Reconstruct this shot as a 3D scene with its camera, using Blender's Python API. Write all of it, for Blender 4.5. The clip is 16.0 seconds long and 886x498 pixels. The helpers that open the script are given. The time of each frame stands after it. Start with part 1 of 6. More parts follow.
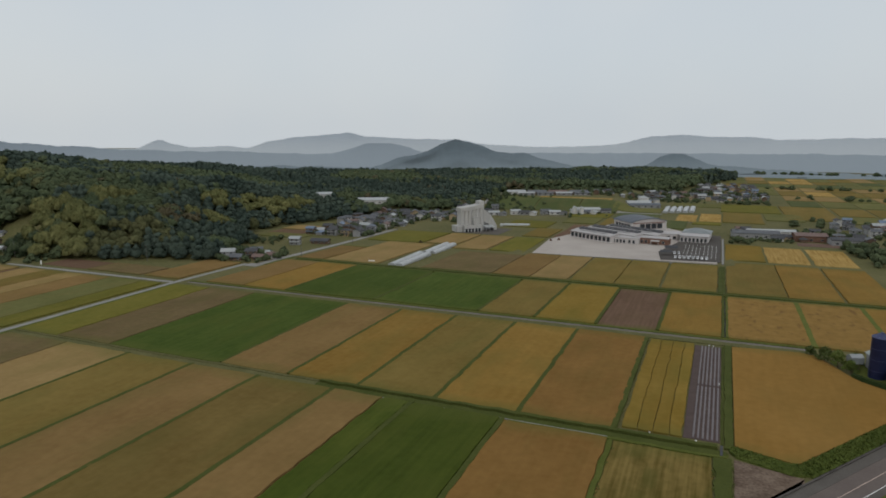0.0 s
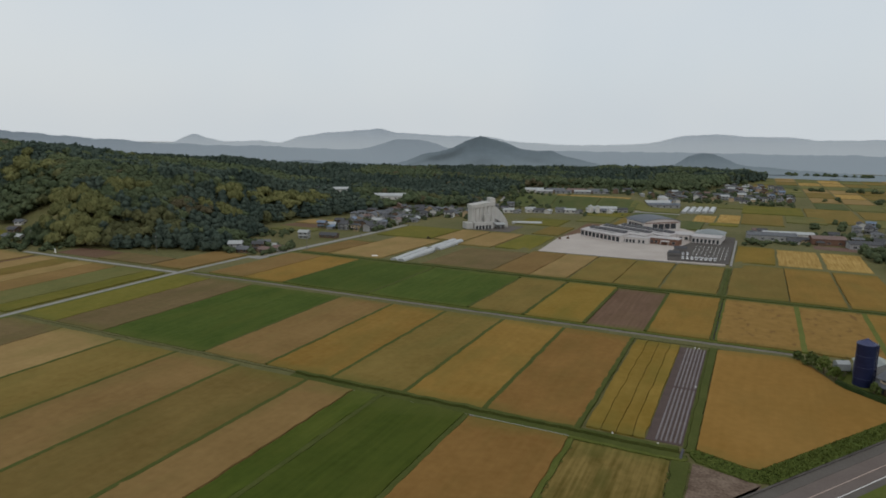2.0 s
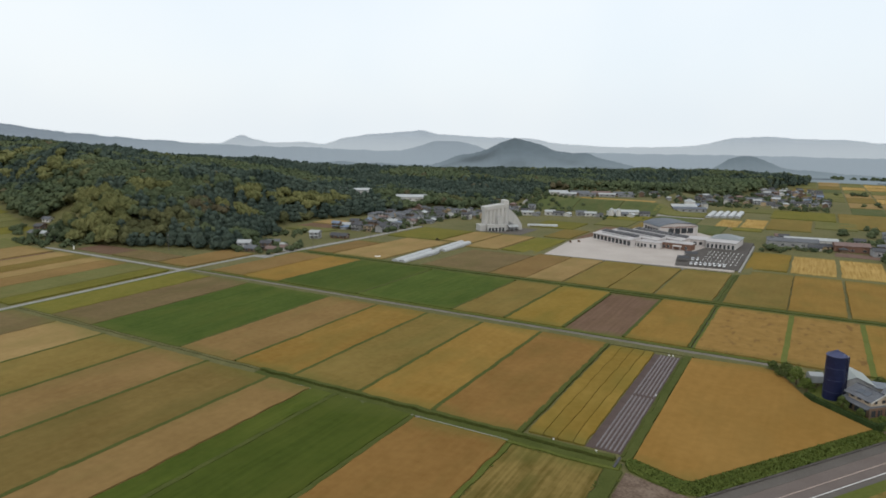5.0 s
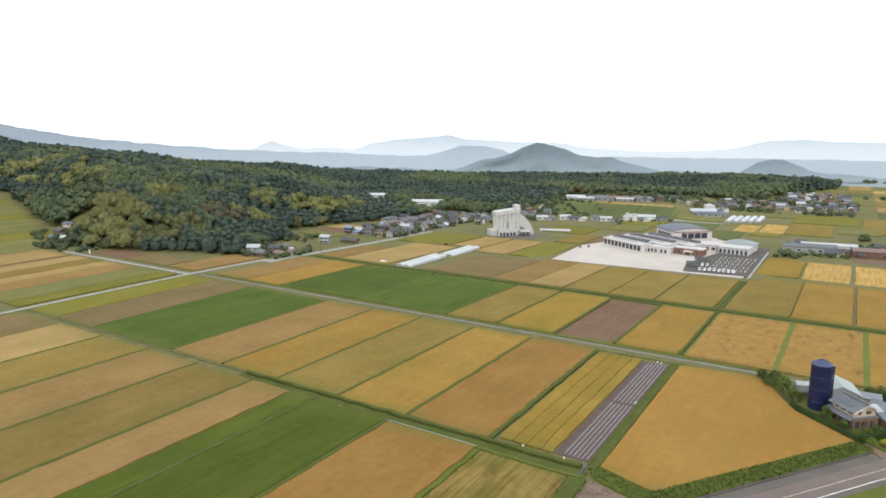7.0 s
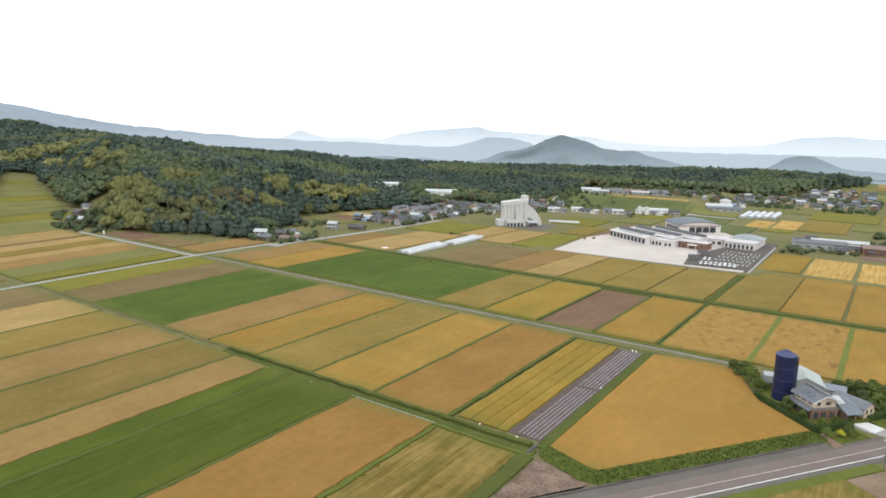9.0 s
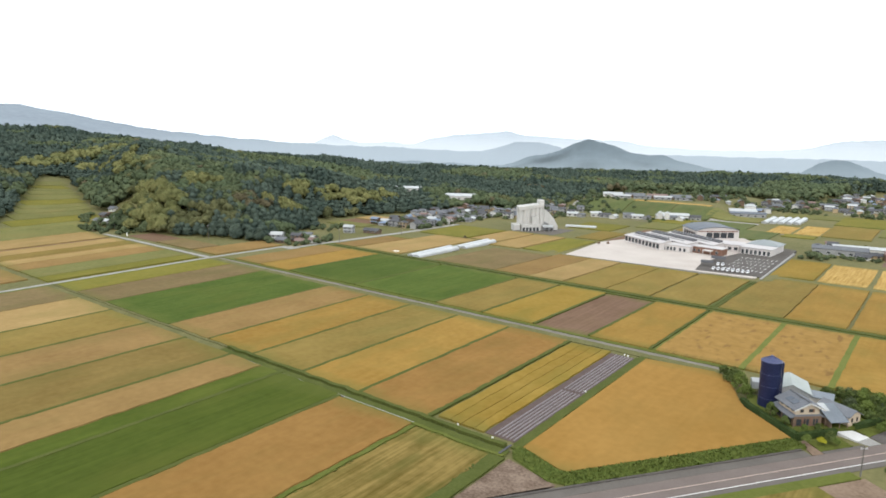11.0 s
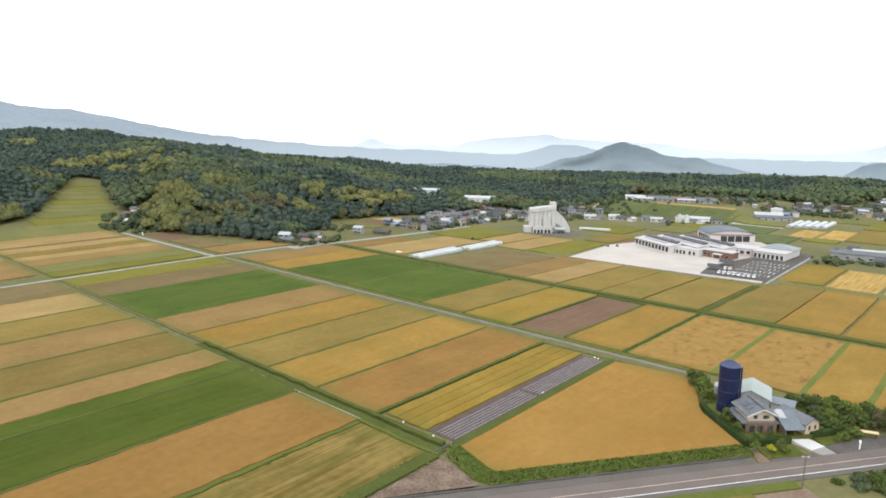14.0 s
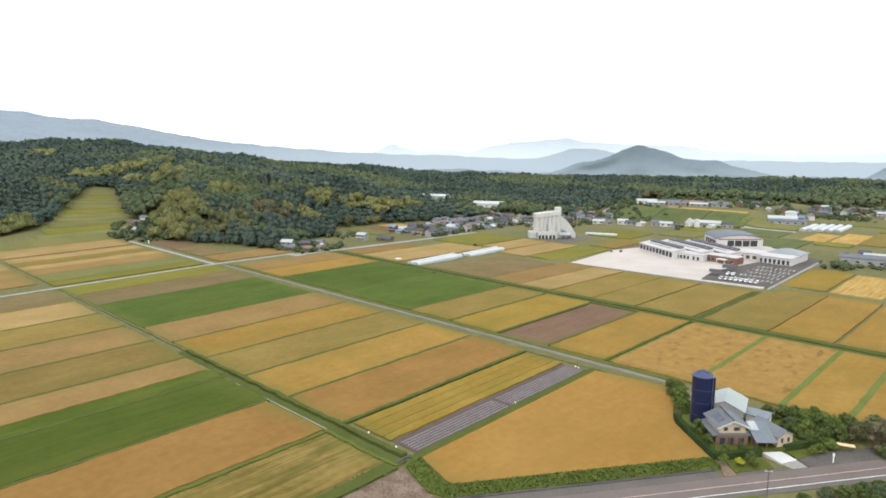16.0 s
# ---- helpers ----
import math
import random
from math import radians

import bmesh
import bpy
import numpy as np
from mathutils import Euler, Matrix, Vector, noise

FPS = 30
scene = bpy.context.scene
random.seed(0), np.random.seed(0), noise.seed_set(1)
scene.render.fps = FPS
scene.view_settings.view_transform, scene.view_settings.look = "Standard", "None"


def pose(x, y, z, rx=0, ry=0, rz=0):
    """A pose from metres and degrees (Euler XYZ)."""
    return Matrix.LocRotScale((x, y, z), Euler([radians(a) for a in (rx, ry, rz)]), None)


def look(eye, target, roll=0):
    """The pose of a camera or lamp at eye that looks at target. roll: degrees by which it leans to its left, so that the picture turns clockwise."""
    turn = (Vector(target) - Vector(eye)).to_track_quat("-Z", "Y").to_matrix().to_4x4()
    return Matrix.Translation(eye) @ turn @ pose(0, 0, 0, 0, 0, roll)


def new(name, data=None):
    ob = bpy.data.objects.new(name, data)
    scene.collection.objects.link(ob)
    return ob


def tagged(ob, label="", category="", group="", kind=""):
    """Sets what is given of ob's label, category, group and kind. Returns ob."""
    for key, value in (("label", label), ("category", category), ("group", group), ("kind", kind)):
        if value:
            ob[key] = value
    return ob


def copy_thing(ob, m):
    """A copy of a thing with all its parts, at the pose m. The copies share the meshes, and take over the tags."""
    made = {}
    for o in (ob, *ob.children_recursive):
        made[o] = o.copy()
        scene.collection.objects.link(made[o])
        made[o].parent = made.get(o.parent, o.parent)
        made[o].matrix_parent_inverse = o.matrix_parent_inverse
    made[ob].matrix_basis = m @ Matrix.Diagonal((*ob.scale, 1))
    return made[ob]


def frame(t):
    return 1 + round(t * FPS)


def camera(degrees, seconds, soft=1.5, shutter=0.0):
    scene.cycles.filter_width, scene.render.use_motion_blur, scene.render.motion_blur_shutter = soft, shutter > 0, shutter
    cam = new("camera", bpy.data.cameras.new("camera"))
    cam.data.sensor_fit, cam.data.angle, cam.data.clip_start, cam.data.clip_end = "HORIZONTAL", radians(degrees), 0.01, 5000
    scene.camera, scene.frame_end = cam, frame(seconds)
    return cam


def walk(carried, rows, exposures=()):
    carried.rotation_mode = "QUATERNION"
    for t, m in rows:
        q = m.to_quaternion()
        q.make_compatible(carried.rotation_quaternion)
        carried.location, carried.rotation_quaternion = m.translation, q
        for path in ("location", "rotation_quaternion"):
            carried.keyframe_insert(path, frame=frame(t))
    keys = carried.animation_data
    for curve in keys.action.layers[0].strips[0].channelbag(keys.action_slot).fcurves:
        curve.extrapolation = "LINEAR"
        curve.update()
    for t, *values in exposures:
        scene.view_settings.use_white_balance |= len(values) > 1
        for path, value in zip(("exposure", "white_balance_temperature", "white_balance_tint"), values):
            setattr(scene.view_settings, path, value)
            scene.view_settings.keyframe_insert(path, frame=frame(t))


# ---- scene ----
cam = camera(68.7, 16.0, soft=1.75)
PATH = [
    (0, (0.18, 4.323, 80.189), (-0.595, 6.131, 79.827), -0.4),
    (0.5, (4.312, 5.612, 80.133), (3.517, 7.411, 79.769), -0.3),
    (1, (8.58, 7.485, 79.87), (7.767, 9.275, 79.501), 0.0),
    (1.5, (12.639, 9.269, 79.586), (11.8, 11.045, 79.214), 0.2),
    (2, (16.291, 11.185, 79.746), (15.431, 12.952, 79.375), 0.2),
    (2.5, (19.997, 13.248, 79.811), (19.112, 15.003, 79.441), 0.1),
    (3, (23.184, 15.334, 80.072), (22.281, 17.081, 79.709), -0.0),
    (3.5, (27.184, 17.347, 80.107), (26.263, 19.085, 79.746), -0.1),
    (4, (31.808, 19.398, 80.183), (30.869, 21.126, 79.818), -0.0),
    (6.5, (50.988, 28.713, 79.905), (49.944, 30.38, 79.548), 0.1),
    (7, (54.108, 30.749, 80.422), (53.048, 32.408, 80.069), -0.1),
    (7.5, (57.686, 32.363, 80.942), (56.616, 34.016, 80.596), 0.0),
    (8, (61.792, 33.954, 80.456), (60.709, 35.597, 80.099), 0.1),
    (8.5, (66.736, 35.018, 79.417), (65.629, 36.64, 79.038), 0.5),
    (9, (71.214, 36.101, 78.866), (70.086, 37.709, 78.488), 0.7),
    (11.5, (87.42, 43.749, 79.262), (86.196, 45.289, 78.901), 0.3),
    (12, (90.679, 46.067, 79.148), (89.441, 47.597, 78.79), 0.1),
    (12.5, (94.701, 48.743, 78.823), (93.444, 50.255, 78.456), 0.3),
    (13, (98.144, 51.503, 78.544), (96.871, 53.001, 78.178), 0.3),
    (13.5, (101.38, 54.475, 78.178), (100.094, 55.962, 77.81), 0.5),
    (14, (104.408, 57.627, 78.114), (103.102, 59.099, 77.757), 0.4),
    (14.5, (106.884, 60.473, 78.302), (105.564, 61.934, 77.949), 0.2),
    (15, (109.385, 63.611, 78.43), (108.05, 65.058, 78.075), -0.1),
    (15.5, (111.739, 66.516, 78.835), (110.394, 67.956, 78.494), -0.2),
    (16, (115.072, 69.35, 78.977), (113.712, 70.776, 78.635), -0.3),
]
walk(cam, [(t, look(eye, target, roll)) for t, eye, target, roll in PATH], [(0, -1.88), (2.0, -1.79), (3.0, -1.6), (4.2, -1.59), (6.3, -0.6), (8, -0.46), (12, -0.37), (16, -0.33)])

# ---- sky and sun: a bright overcast day with a weak, veiled sun behind the camera's right shoulder ----
SUN_AZ, SUN_EL = 150.0, 48.0  # degrees clockwise from +y, and above the horizon
world = bpy.data.worlds.new("sky")
scene.world = world
world.use_nodes = True
wn, wl = world.node_tree.nodes, world.node_tree.links
wn.clear()
w_out = wn.new("ShaderNodeOutputWorld")
sky = wn.new("ShaderNodeTexSky")
sky.sky_type, sky.sun_disc = "NISHITA", False
sky.sun_elevation, sky.sun_rotation = radians(SUN_EL), radians(SUN_AZ)
sky.air_density, sky.dust_density = 1.0, 4.0
bg_sky = wn.new("ShaderNodeBackground")
bg_sky.inputs["Strength"].default_value = 0.05
wl.new(sky.outputs[0], bg_sky.inputs["Color"])
veil_noise = wn.new("ShaderNodeTexNoise")
veil_noise.inputs["Scale"].default_value = 2.2
veil_noise.inputs["Detail"].default_value = 3.0
veil_ramp = wn.new("ShaderNodeValToRGB")
veil_ramp.color_ramp.elements[0].position, veil_ramp.color_ramp.elements[1].position = 0.3, 0.75
veil_ramp.color_ramp.elements[0].color = (0.83, 0.91, 0.975, 1)
veil_ramp.color_ramp.elements[1].color = (0.945, 0.985, 1.0, 1)
wl.new(veil_noise.outputs["Fac"], veil_ramp.inputs["Fac"])
bg_veil = wn.new("ShaderNodeBackground")
bg_veil.inputs["Strength"].default_value = 2.3
wl.new(veil_ramp.outputs["Color"], bg_veil.inputs["Color"])
w_add = wn.new("ShaderNodeAddShader")
wl.new(bg_sky.outputs[0], w_add.inputs[0])
wl.new(bg_veil.outputs[0], w_add.inputs[1])
wl.new(w_add.outputs[0], w_out.inputs["Surface"])

sun_data = bpy.data.lights.new("sun", "SUN")
sun_data.energy, sun_data.angle, sun_data.color = 0.85, radians(12), (1.0, 0.95, 0.87)
sun = new("sun", sun_data)
sun_from = Vector((math.sin(radians(SUN_AZ)) * math.cos(radians(SUN_EL)), math.cos(radians(SUN_AZ)) * math.cos(radians(SUN_EL)), math.sin(radians(SUN_EL))))
sun.matrix_world = look(sun_from * 300, (0, 0, 0))


# ---- materials ----
def surface(name, low, high, coarse=0.1, fine=2.0, rough=0.9, bump=0.0, bump_scale=4.0, stretch=(1, 1, 1), metal=0.0, mix=0.5, spread=0.2, glow=0.0):
    """A two-scale material on the world's metres: coarse and fine noise move the colour from low to high."""
    m = bpy.data.materials.new(name)
    m.use_nodes = True
    nodes, links = m.node_tree.nodes, m.node_tree.links
    bsdf = nodes["Principled BSDF"]
    geo = nodes.new("ShaderNodeNewGeometry")
    mapping = nodes.new("ShaderNodeMapping")
    mapping.inputs["Scale"].default_value = stretch
    links.new(geo.outputs["Position"], mapping.inputs["Vector"])
    sums = []
    for size, detail in ((coarse, 4.0), (fine, 3.0)):
        tex = nodes.new("ShaderNodeTexNoise")
        tex.inputs["Scale"].default_value, tex.inputs["Detail"].default_value = size, detail
        links.new(mapping.outputs[0], tex.inputs["Vector"])
        sums.append(tex)
    blend = nodes.new("ShaderNodeMix")
    blend.inputs[0].default_value = mix
    links.new(sums[0].outputs["Fac"], blend.inputs[2])
    links.new(sums[1].outputs["Fac"], blend.inputs[3])
    ramp = nodes.new("ShaderNodeValToRGB")
    ramp.color_ramp.elements[0].position, ramp.color_ramp.elements[1].position = 0.5 - spread, 0.5 + spread
    ramp.color_ramp.elements[0].color, ramp.color_ramp.elements[1].color = (*low, 1), (*high, 1)
    links.new(blend.outputs[0], ramp.inputs["Fac"])
    links.new(ramp.outputs["Color"], bsdf.inputs["Base Color"])
    bsdf.inputs["Roughness"].default_value, bsdf.inputs["Metallic"].default_value = rough, metal
    bsdf.inputs["Specular IOR Level"].default_value = 0.06 if rough >= 0.9 else 0.3
    if bump:
        tex = nodes.new("ShaderNodeTexNoise")
        tex.inputs["Scale"].default_value, tex.inputs["Detail"].default_value = bump_scale, 3.0
        links.new(mapping.outputs[0], tex.inputs["Vector"])
        node = nodes.new("ShaderNodeBump")
        node.inputs["Strength"].default_value, node.inputs["Distance"].default_value = 0.6, bump
        links.new(tex.outputs["Fac"], node.inputs["Height"])
        links.new(node.outputs[0], bsdf.inputs["Normal"])
    # glow emits the base colour; it carries the painted mist of the far ranges
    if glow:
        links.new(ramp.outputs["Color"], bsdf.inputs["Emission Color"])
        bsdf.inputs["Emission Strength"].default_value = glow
    return m


def crop(name, low, high, tint, streak=0.18, tint_share=0.5, patch=0.045, fine=0.45, contrast=0.15, drift_at=(0.48, 0.7), headland=0.5):
    """A standing crop: soft patches, faint sown rows along y, drifts of a second tint, and greener, unripe headlands."""
    m = bpy.data.materials.new(name)
    m.use_nodes = True
    nodes, links = m.node_tree.nodes, m.node_tree.links
    bsdf = nodes["Principled BSDF"]
    geo = nodes.new("ShaderNodeNewGeometry")
    info = nodes.new("ShaderNodeObjectInfo")
    rows = nodes.new("ShaderNodeMapping")
    rows.inputs["Scale"].default_value = (1.0, 0.05, 1.0)
    links.new(geo.outputs["Position"], rows.inputs["Vector"])

    def tex(scale, detail, source):
        t = nodes.new("ShaderNodeTexNoise")
        t.inputs["Scale"].default_value, t.inputs["Detail"].default_value = scale, detail
        links.new(source, t.inputs["Vector"])
        return t.outputs["Fac"]

    def blend(fac, a, b):
        node = nodes.new("ShaderNodeMix")
        node.inputs[0].default_value = fac
        links.new(a, node.inputs[2]), links.new(b, node.inputs[3])
        return node.outputs[0]

    soft = blend(0.45, tex(patch, 3.0, geo.outputs["Position"]), tex(fine, 4.0, geo.outputs["Position"]))
    tone = blend(streak, soft, tex(0.8, 2.0, rows.outputs[0]))
    ramp = nodes.new("ShaderNodeValToRGB")
    ramp.color_ramp.elements[0].position, ramp.color_ramp.elements[1].position = 0.5 - contrast, 0.5 + contrast
    ramp.color_ramp.elements[0].color, ramp.color_ramp.elements[1].color = (*low, 1), (*high, 1)
    links.new(tone, ramp.inputs["Fac"])
    drift = nodes.new("ShaderNodeMapRange")
    drift.inputs["From Min"].default_value, drift.inputs["From Max"].default_value = drift_at
    drift.inputs["To Max"].default_value = tint_share
    lie = nodes.new("ShaderNodeMapping")
    lie.inputs["Scale"].default_value = (1.0, 0.4, 1.0)
    links.new(geo.outputs["Position"], lie.inputs["Vector"])
    links.new(tex(patch * 1.7, 5.0, lie.outputs[0]), drift.inputs["Value"])
    colour = nodes.new("ShaderNodeMix")
    colour.data_type = "RGBA"
    links.new(drift.outputs[0], colour.inputs[0])
    links.new(ramp.outputs["Color"], colour.inputs[6])
    colour.inputs[7].default_value = (*tint, 1)
    place = nodes.new("ShaderNodeTexCoord")
    parts = nodes.new("ShaderNodeSeparateXYZ")
    links.new(place.outputs["Generated"], parts.inputs[0])
    half = nodes.new("ShaderNodeMath")
    half.operation = "PINGPONG"
    half.inputs[1].default_value = 0.5
    links.new(parts.outputs["Y"], half.inputs[0])
    ragged = nodes.new("ShaderNodeMath")
    ragged.operation = "MULTIPLY_ADD"
    ragged.inputs[1].default_value = -0.16
    links.new(tex(0.09, 4.0, geo.outputs["Position"]), ragged.inputs[0])
    links.new(half.outputs[0], ragged.inputs[2])
    rim = nodes.new("ShaderNodeMapRange")
    rim.inputs["From Min"].default_value, rim.inputs["From Max"].default_value = -0.09, 0.0
    rim.inputs["To Min"].default_value, rim.inputs["To Max"].default_value = headland, 0.0
    links.new(ragged.outputs[0], rim.inputs["Value"])
    edged = nodes.new("ShaderNodeMix")
    edged.data_type = "RGBA"
    links.new(rim.outputs[0], edged.inputs[0])
    links.new(colour.outputs[2], edged.inputs[6])
    edged.inputs[7].default_value = (0.1, 0.108, 0.027, 1)
    own = nodes.new("ShaderNodeHueSaturation")
    vary = nodes.new("ShaderNodeMapRange")
    vary.inputs["To Min"].default_value, vary.inputs["To Max"].default_value = 0.93, 1.07
    links.new(info.outputs["Random"], vary.inputs["Value"])
    links.new(vary.outputs[0], own.inputs["Value"])
    links.new(edged.outputs[2], own.inputs["Color"])
    links.new(own.outputs[0], bsdf.inputs["Base Color"])
    bsdf.inputs["Roughness"].default_value, bsdf.inputs["Specular IOR Level"].default_value = 0.95, 0.04
    bump = nodes.new("ShaderNodeBump")
    bump.inputs["Strength"].default_value, bump.inputs["Distance"].default_value = 0.5, 0.12
    links.new(tex(2.5, 4.0, geo.outputs["Position"]), bump.inputs["Height"])
    links.new(bump.outputs[0], bsdf.inputs["Normal"])
    return m


CROP = {
    "gold": crop("ripe_barley", (0.199, 0.115, 0.026), (0.261, 0.16, 0.042), (0.157, 0.12, 0.03)),
    "deep": crop("deep_gold_barley", (0.229, 0.125, 0.03), (0.288, 0.163, 0.046), (0.205, 0.128, 0.036), patch=0.03),
    "yellow": crop("yellow_barley", (0.183, 0.118, 0.022), (0.246, 0.162, 0.038), (0.146, 0.12, 0.025)),
    "orange": crop("ripe_wheat", (0.180, 0.097, 0.028), (0.238, 0.133, 0.042), (0.146, 0.1, 0.028)),
    "tan": crop("faded_barley", (0.172, 0.106, 0.039), (0.232, 0.147, 0.057), (0.15, 0.113, 0.038)),
    "umber": crop("olive_brown_barley", (0.125, 0.085, 0.025), (0.172, 0.12, 0.039), (0.11, 0.09, 0.026)),
    "straw": crop("pale_straw_barley", (0.235, 0.155, 0.062), (0.3, 0.205, 0.085), (0.19, 0.145, 0.05)),
    "drab": crop("dull_barley", (0.125, 0.09, 0.042), (0.178, 0.128, 0.062), (0.11, 0.095, 0.035)),
    "olive": crop("ripening_barley", (0.152, 0.105, 0.028), (0.206, 0.146, 0.044), (0.13, 0.11, 0.03)),
    "lime": crop("unripe_barley", (0.118, 0.108, 0.02), (0.168, 0.146, 0.032), (0.1, 0.105, 0.02)),
    "green": crop("green_forage", (0.042, 0.067, 0.012), (0.075, 0.102, 0.021), (0.088, 0.1, 0.021), streak=0.35),
    "dark": crop("dark_green_forage", (0.042, 0.06, 0.009), (0.07, 0.09, 0.015), (0.084, 0.09, 0.018), streak=0.45),
    "meadow": crop("green_barley", (0.108, 0.108, 0.036), (0.155, 0.148, 0.054), (0.165, 0.135, 0.05)),
    "turf": crop("rough_turf", (0.066, 0.083, 0.03), (0.1, 0.115, 0.046), (0.125, 0.115, 0.05), streak=0.1),
    "brown": crop("ploughed_soil", (0.110, 0.066, 0.042), (0.167, 0.105, 0.07), (0.136, 0.09, 0.05), streak=0.45),
    "pale": crop("cut_stubble", (0.230, 0.14, 0.036), (0.439, 0.29, 0.1), (0.313, 0.2, 0.06), streak=0.5, fine=0.6, contrast=0.14),
    "patchy": crop("lodged_barley", (0.209, 0.122, 0.034), (0.272, 0.164, 0.052), (0.110, 0.062, 0.024), streak=0.1, tint_share=0.55, patch=0.2, fine=0.3, drift_at=(0.57, 0.68)),
    "rough": crop("weedy_stubble", (0.098, 0.072, 0.017), (0.222, 0.157, 0.051), (0.076, 0.075, 0.017), streak=0.55, tint_share=0.7, patch=0.08, contrast=0.13),
}
GRASS = surface("verge_grass", (0.072, 0.086, 0.017), (0.11, 0.12, 0.029), 0.12, 1.5, bump=0.1, bump_scale=2.5)
GRASS_DARK = surface("ditch_grass", (0.05, 0.062, 0.014), (0.084, 0.094, 0.025), 0.12, 1.5, bump=0.1, bump_scale=2.5)
GROUND = surface("valley_ground", (0.088, 0.09, 0.034), (0.165, 0.145, 0.066), 0.02, 0.4, bump=0.1, bump_scale=1.0)
SOIL = surface("bare_soil", (0.13, 0.09, 0.06), (0.23, 0.165, 0.12), 0.15, 1.2, bump=0.12, bump_scale=2.0)
WATER_DARK = surface("ditch_water", (0.02, 0.022, 0.016), (0.04, 0.042, 0.03), 0.3, 2.0, rough=0.6)
CONCRETE = surface("weathered_concrete", (0.21, 0.2, 0.185), (0.32, 0.31, 0.29), 0.15, 2.0, bump=0.02)
FARM_ROAD = surface("farm_track_gravel", (0.125, 0.112, 0.092), (0.2, 0.182, 0.152), 0.12, 1.5, bump=0.04)
ASPHALT = surface("worn_pinkish_asphalt", (0.122, 0.097, 0.086), (0.165, 0.136, 0.122), 0.12, 3.0, bump=0.01)
ASPHALT_GREY = surface("grey_asphalt", (0.094, 0.083, 0.073), (0.134, 0.12, 0.107), 0.12, 3.0, bump=0.01)
ASPHALT_DARK = surface("dark_gravel", (0.07, 0.062, 0.056), (0.12, 0.108, 0.098), 0.15, 1.5, bump=0.04)
PAINT_WHITE = surface("road_paint_white", (0.7, 0.69, 0.66), (0.82, 0.81, 0.79), 0.3, 3.0)
PAINT_ROSE = surface("road_paint_faded", (0.5, 0.38, 0.31), (0.62, 0.48, 0.4), 0.3, 3.0)
GRAVEL_WHITE = surface("pale_school_yard", (0.37, 0.325, 0.29), (0.48, 0.43, 0.39), 0.06, 1.0, bump=0.03)
WALL_WHITE = surface("white_plaster", (0.5, 0.485, 0.46), (0.64, 0.625, 0.6), 0.1, 1.0)
WALL_SCHOOL = surface("rose_white_render", (0.48, 0.445, 0.425), (0.6, 0.565, 0.545), 0.08, 0.8)
WALL_CREAM = surface("cream_plaster", (0.4, 0.3, 0.18), (0.48, 0.37, 0.24), 0.3, 2.0)
WALL_FARM = surface("pale_farm_plaster", (0.42, 0.34, 0.25), (0.52, 0.43, 0.33), 0.3, 2.0)
WALL_GREY = surface("grey_siding", (0.24, 0.24, 0.24), (0.36, 0.36, 0.355), 0.2, 2.0)
WALL_BROWN = surface("dark_brown_boards", (0.12, 0.08, 0.055), (0.2, 0.14, 0.1), 0.3, 3.0)
BRICK_RED = surface("red_brown_tile", (0.15, 0.085, 0.06), (0.23, 0.13, 0.095), 0.3, 3.0)
ROOF_GREY = surface("grey_roof_tile", (0.08, 0.084, 0.092), (0.15, 0.156, 0.166), 0.25, 3.0, rough=0.75, bump=0.05, bump_scale=3)
ROOF_DARK = surface("dark_roof_tile", (0.045, 0.045, 0.05), (0.09, 0.09, 0.095), 0.25, 3.0, rough=0.8, bump=0.05, bump_scale=3)
ROOF_RED = surface("rust_red_roof", (0.13, 0.085, 0.072), (0.2, 0.13, 0.11), 0.25, 3.0, rough=0.65)
ROOF_BLUE = surface("blue_metal_roof", (0.11, 0.15, 0.22), (0.17, 0.22, 0.3), 0.25, 3.0, rough=0.5)
ROOF_BARN = surface("pale_green_sheet_roof", (0.24, 0.265, 0.25), (0.32, 0.345, 0.325), 0.1, 1.5, rough=0.5)
ROOF_PALE = surface("pale_metal_roof", (0.3, 0.31, 0.31), (0.42, 0.43, 0.425), 0.1, 1.5, rough=0.4)
ROOF_STEEL = surface("steel_blue_roof", (0.075, 0.085, 0.105), (0.115, 0.13, 0.15), 0.15, 2.0, rough=0.6)
FILM = surface("greenhouse_film", (0.3, 0.305, 0.305), (0.44, 0.45, 0.45), 0.15, 0.7, rough=0.3)
MULCH_SOIL = surface("damp_purple_soil", (0.075, 0.055, 0.05), (0.115, 0.085, 0.076), 0.3, 2.0)
MULCH = surface("silver_mulch_film", (0.125, 0.106, 0.107), (0.2, 0.174, 0.175), 0.3, 2.0, rough=0.5)
SILO_BLUE = surface("blue_enamelled_steel", (0.006, 0.009, 0.036), (0.014, 0.02, 0.062), 0.4, 1.5, rough=0.4)
SILO_CAP = surface("faded_blue_enamel", (0.04, 0.048, 0.11), (0.07, 0.08, 0.16), 0.4, 1.5, rough=0.45)
STEEL = surface("galvanised_steel", (0.4, 0.41, 0.42), (0.55, 0.56, 0.57), 0.4, 2.0, rough=0.4, metal=0.6)
GLASS = surface("dark_window_glass", (0.03, 0.035, 0.04), (0.06, 0.065, 0.07), 0.3, 1.0, rough=0.08)
TYRE = surface("black_rubber", (0.02, 0.02, 0.02), (0.035, 0.035, 0.035), 0.5, 3.0)
CAR_WHITE = surface("white_car_paint", (0.72, 0.72, 0.72), (0.8, 0.8, 0.8), 0.5, 2.0, rough=0.2)
BARK = surface("bark", (0.08, 0.055, 0.04), (0.16, 0.12, 0.085), 0.5, 4.0, bump=0.03)
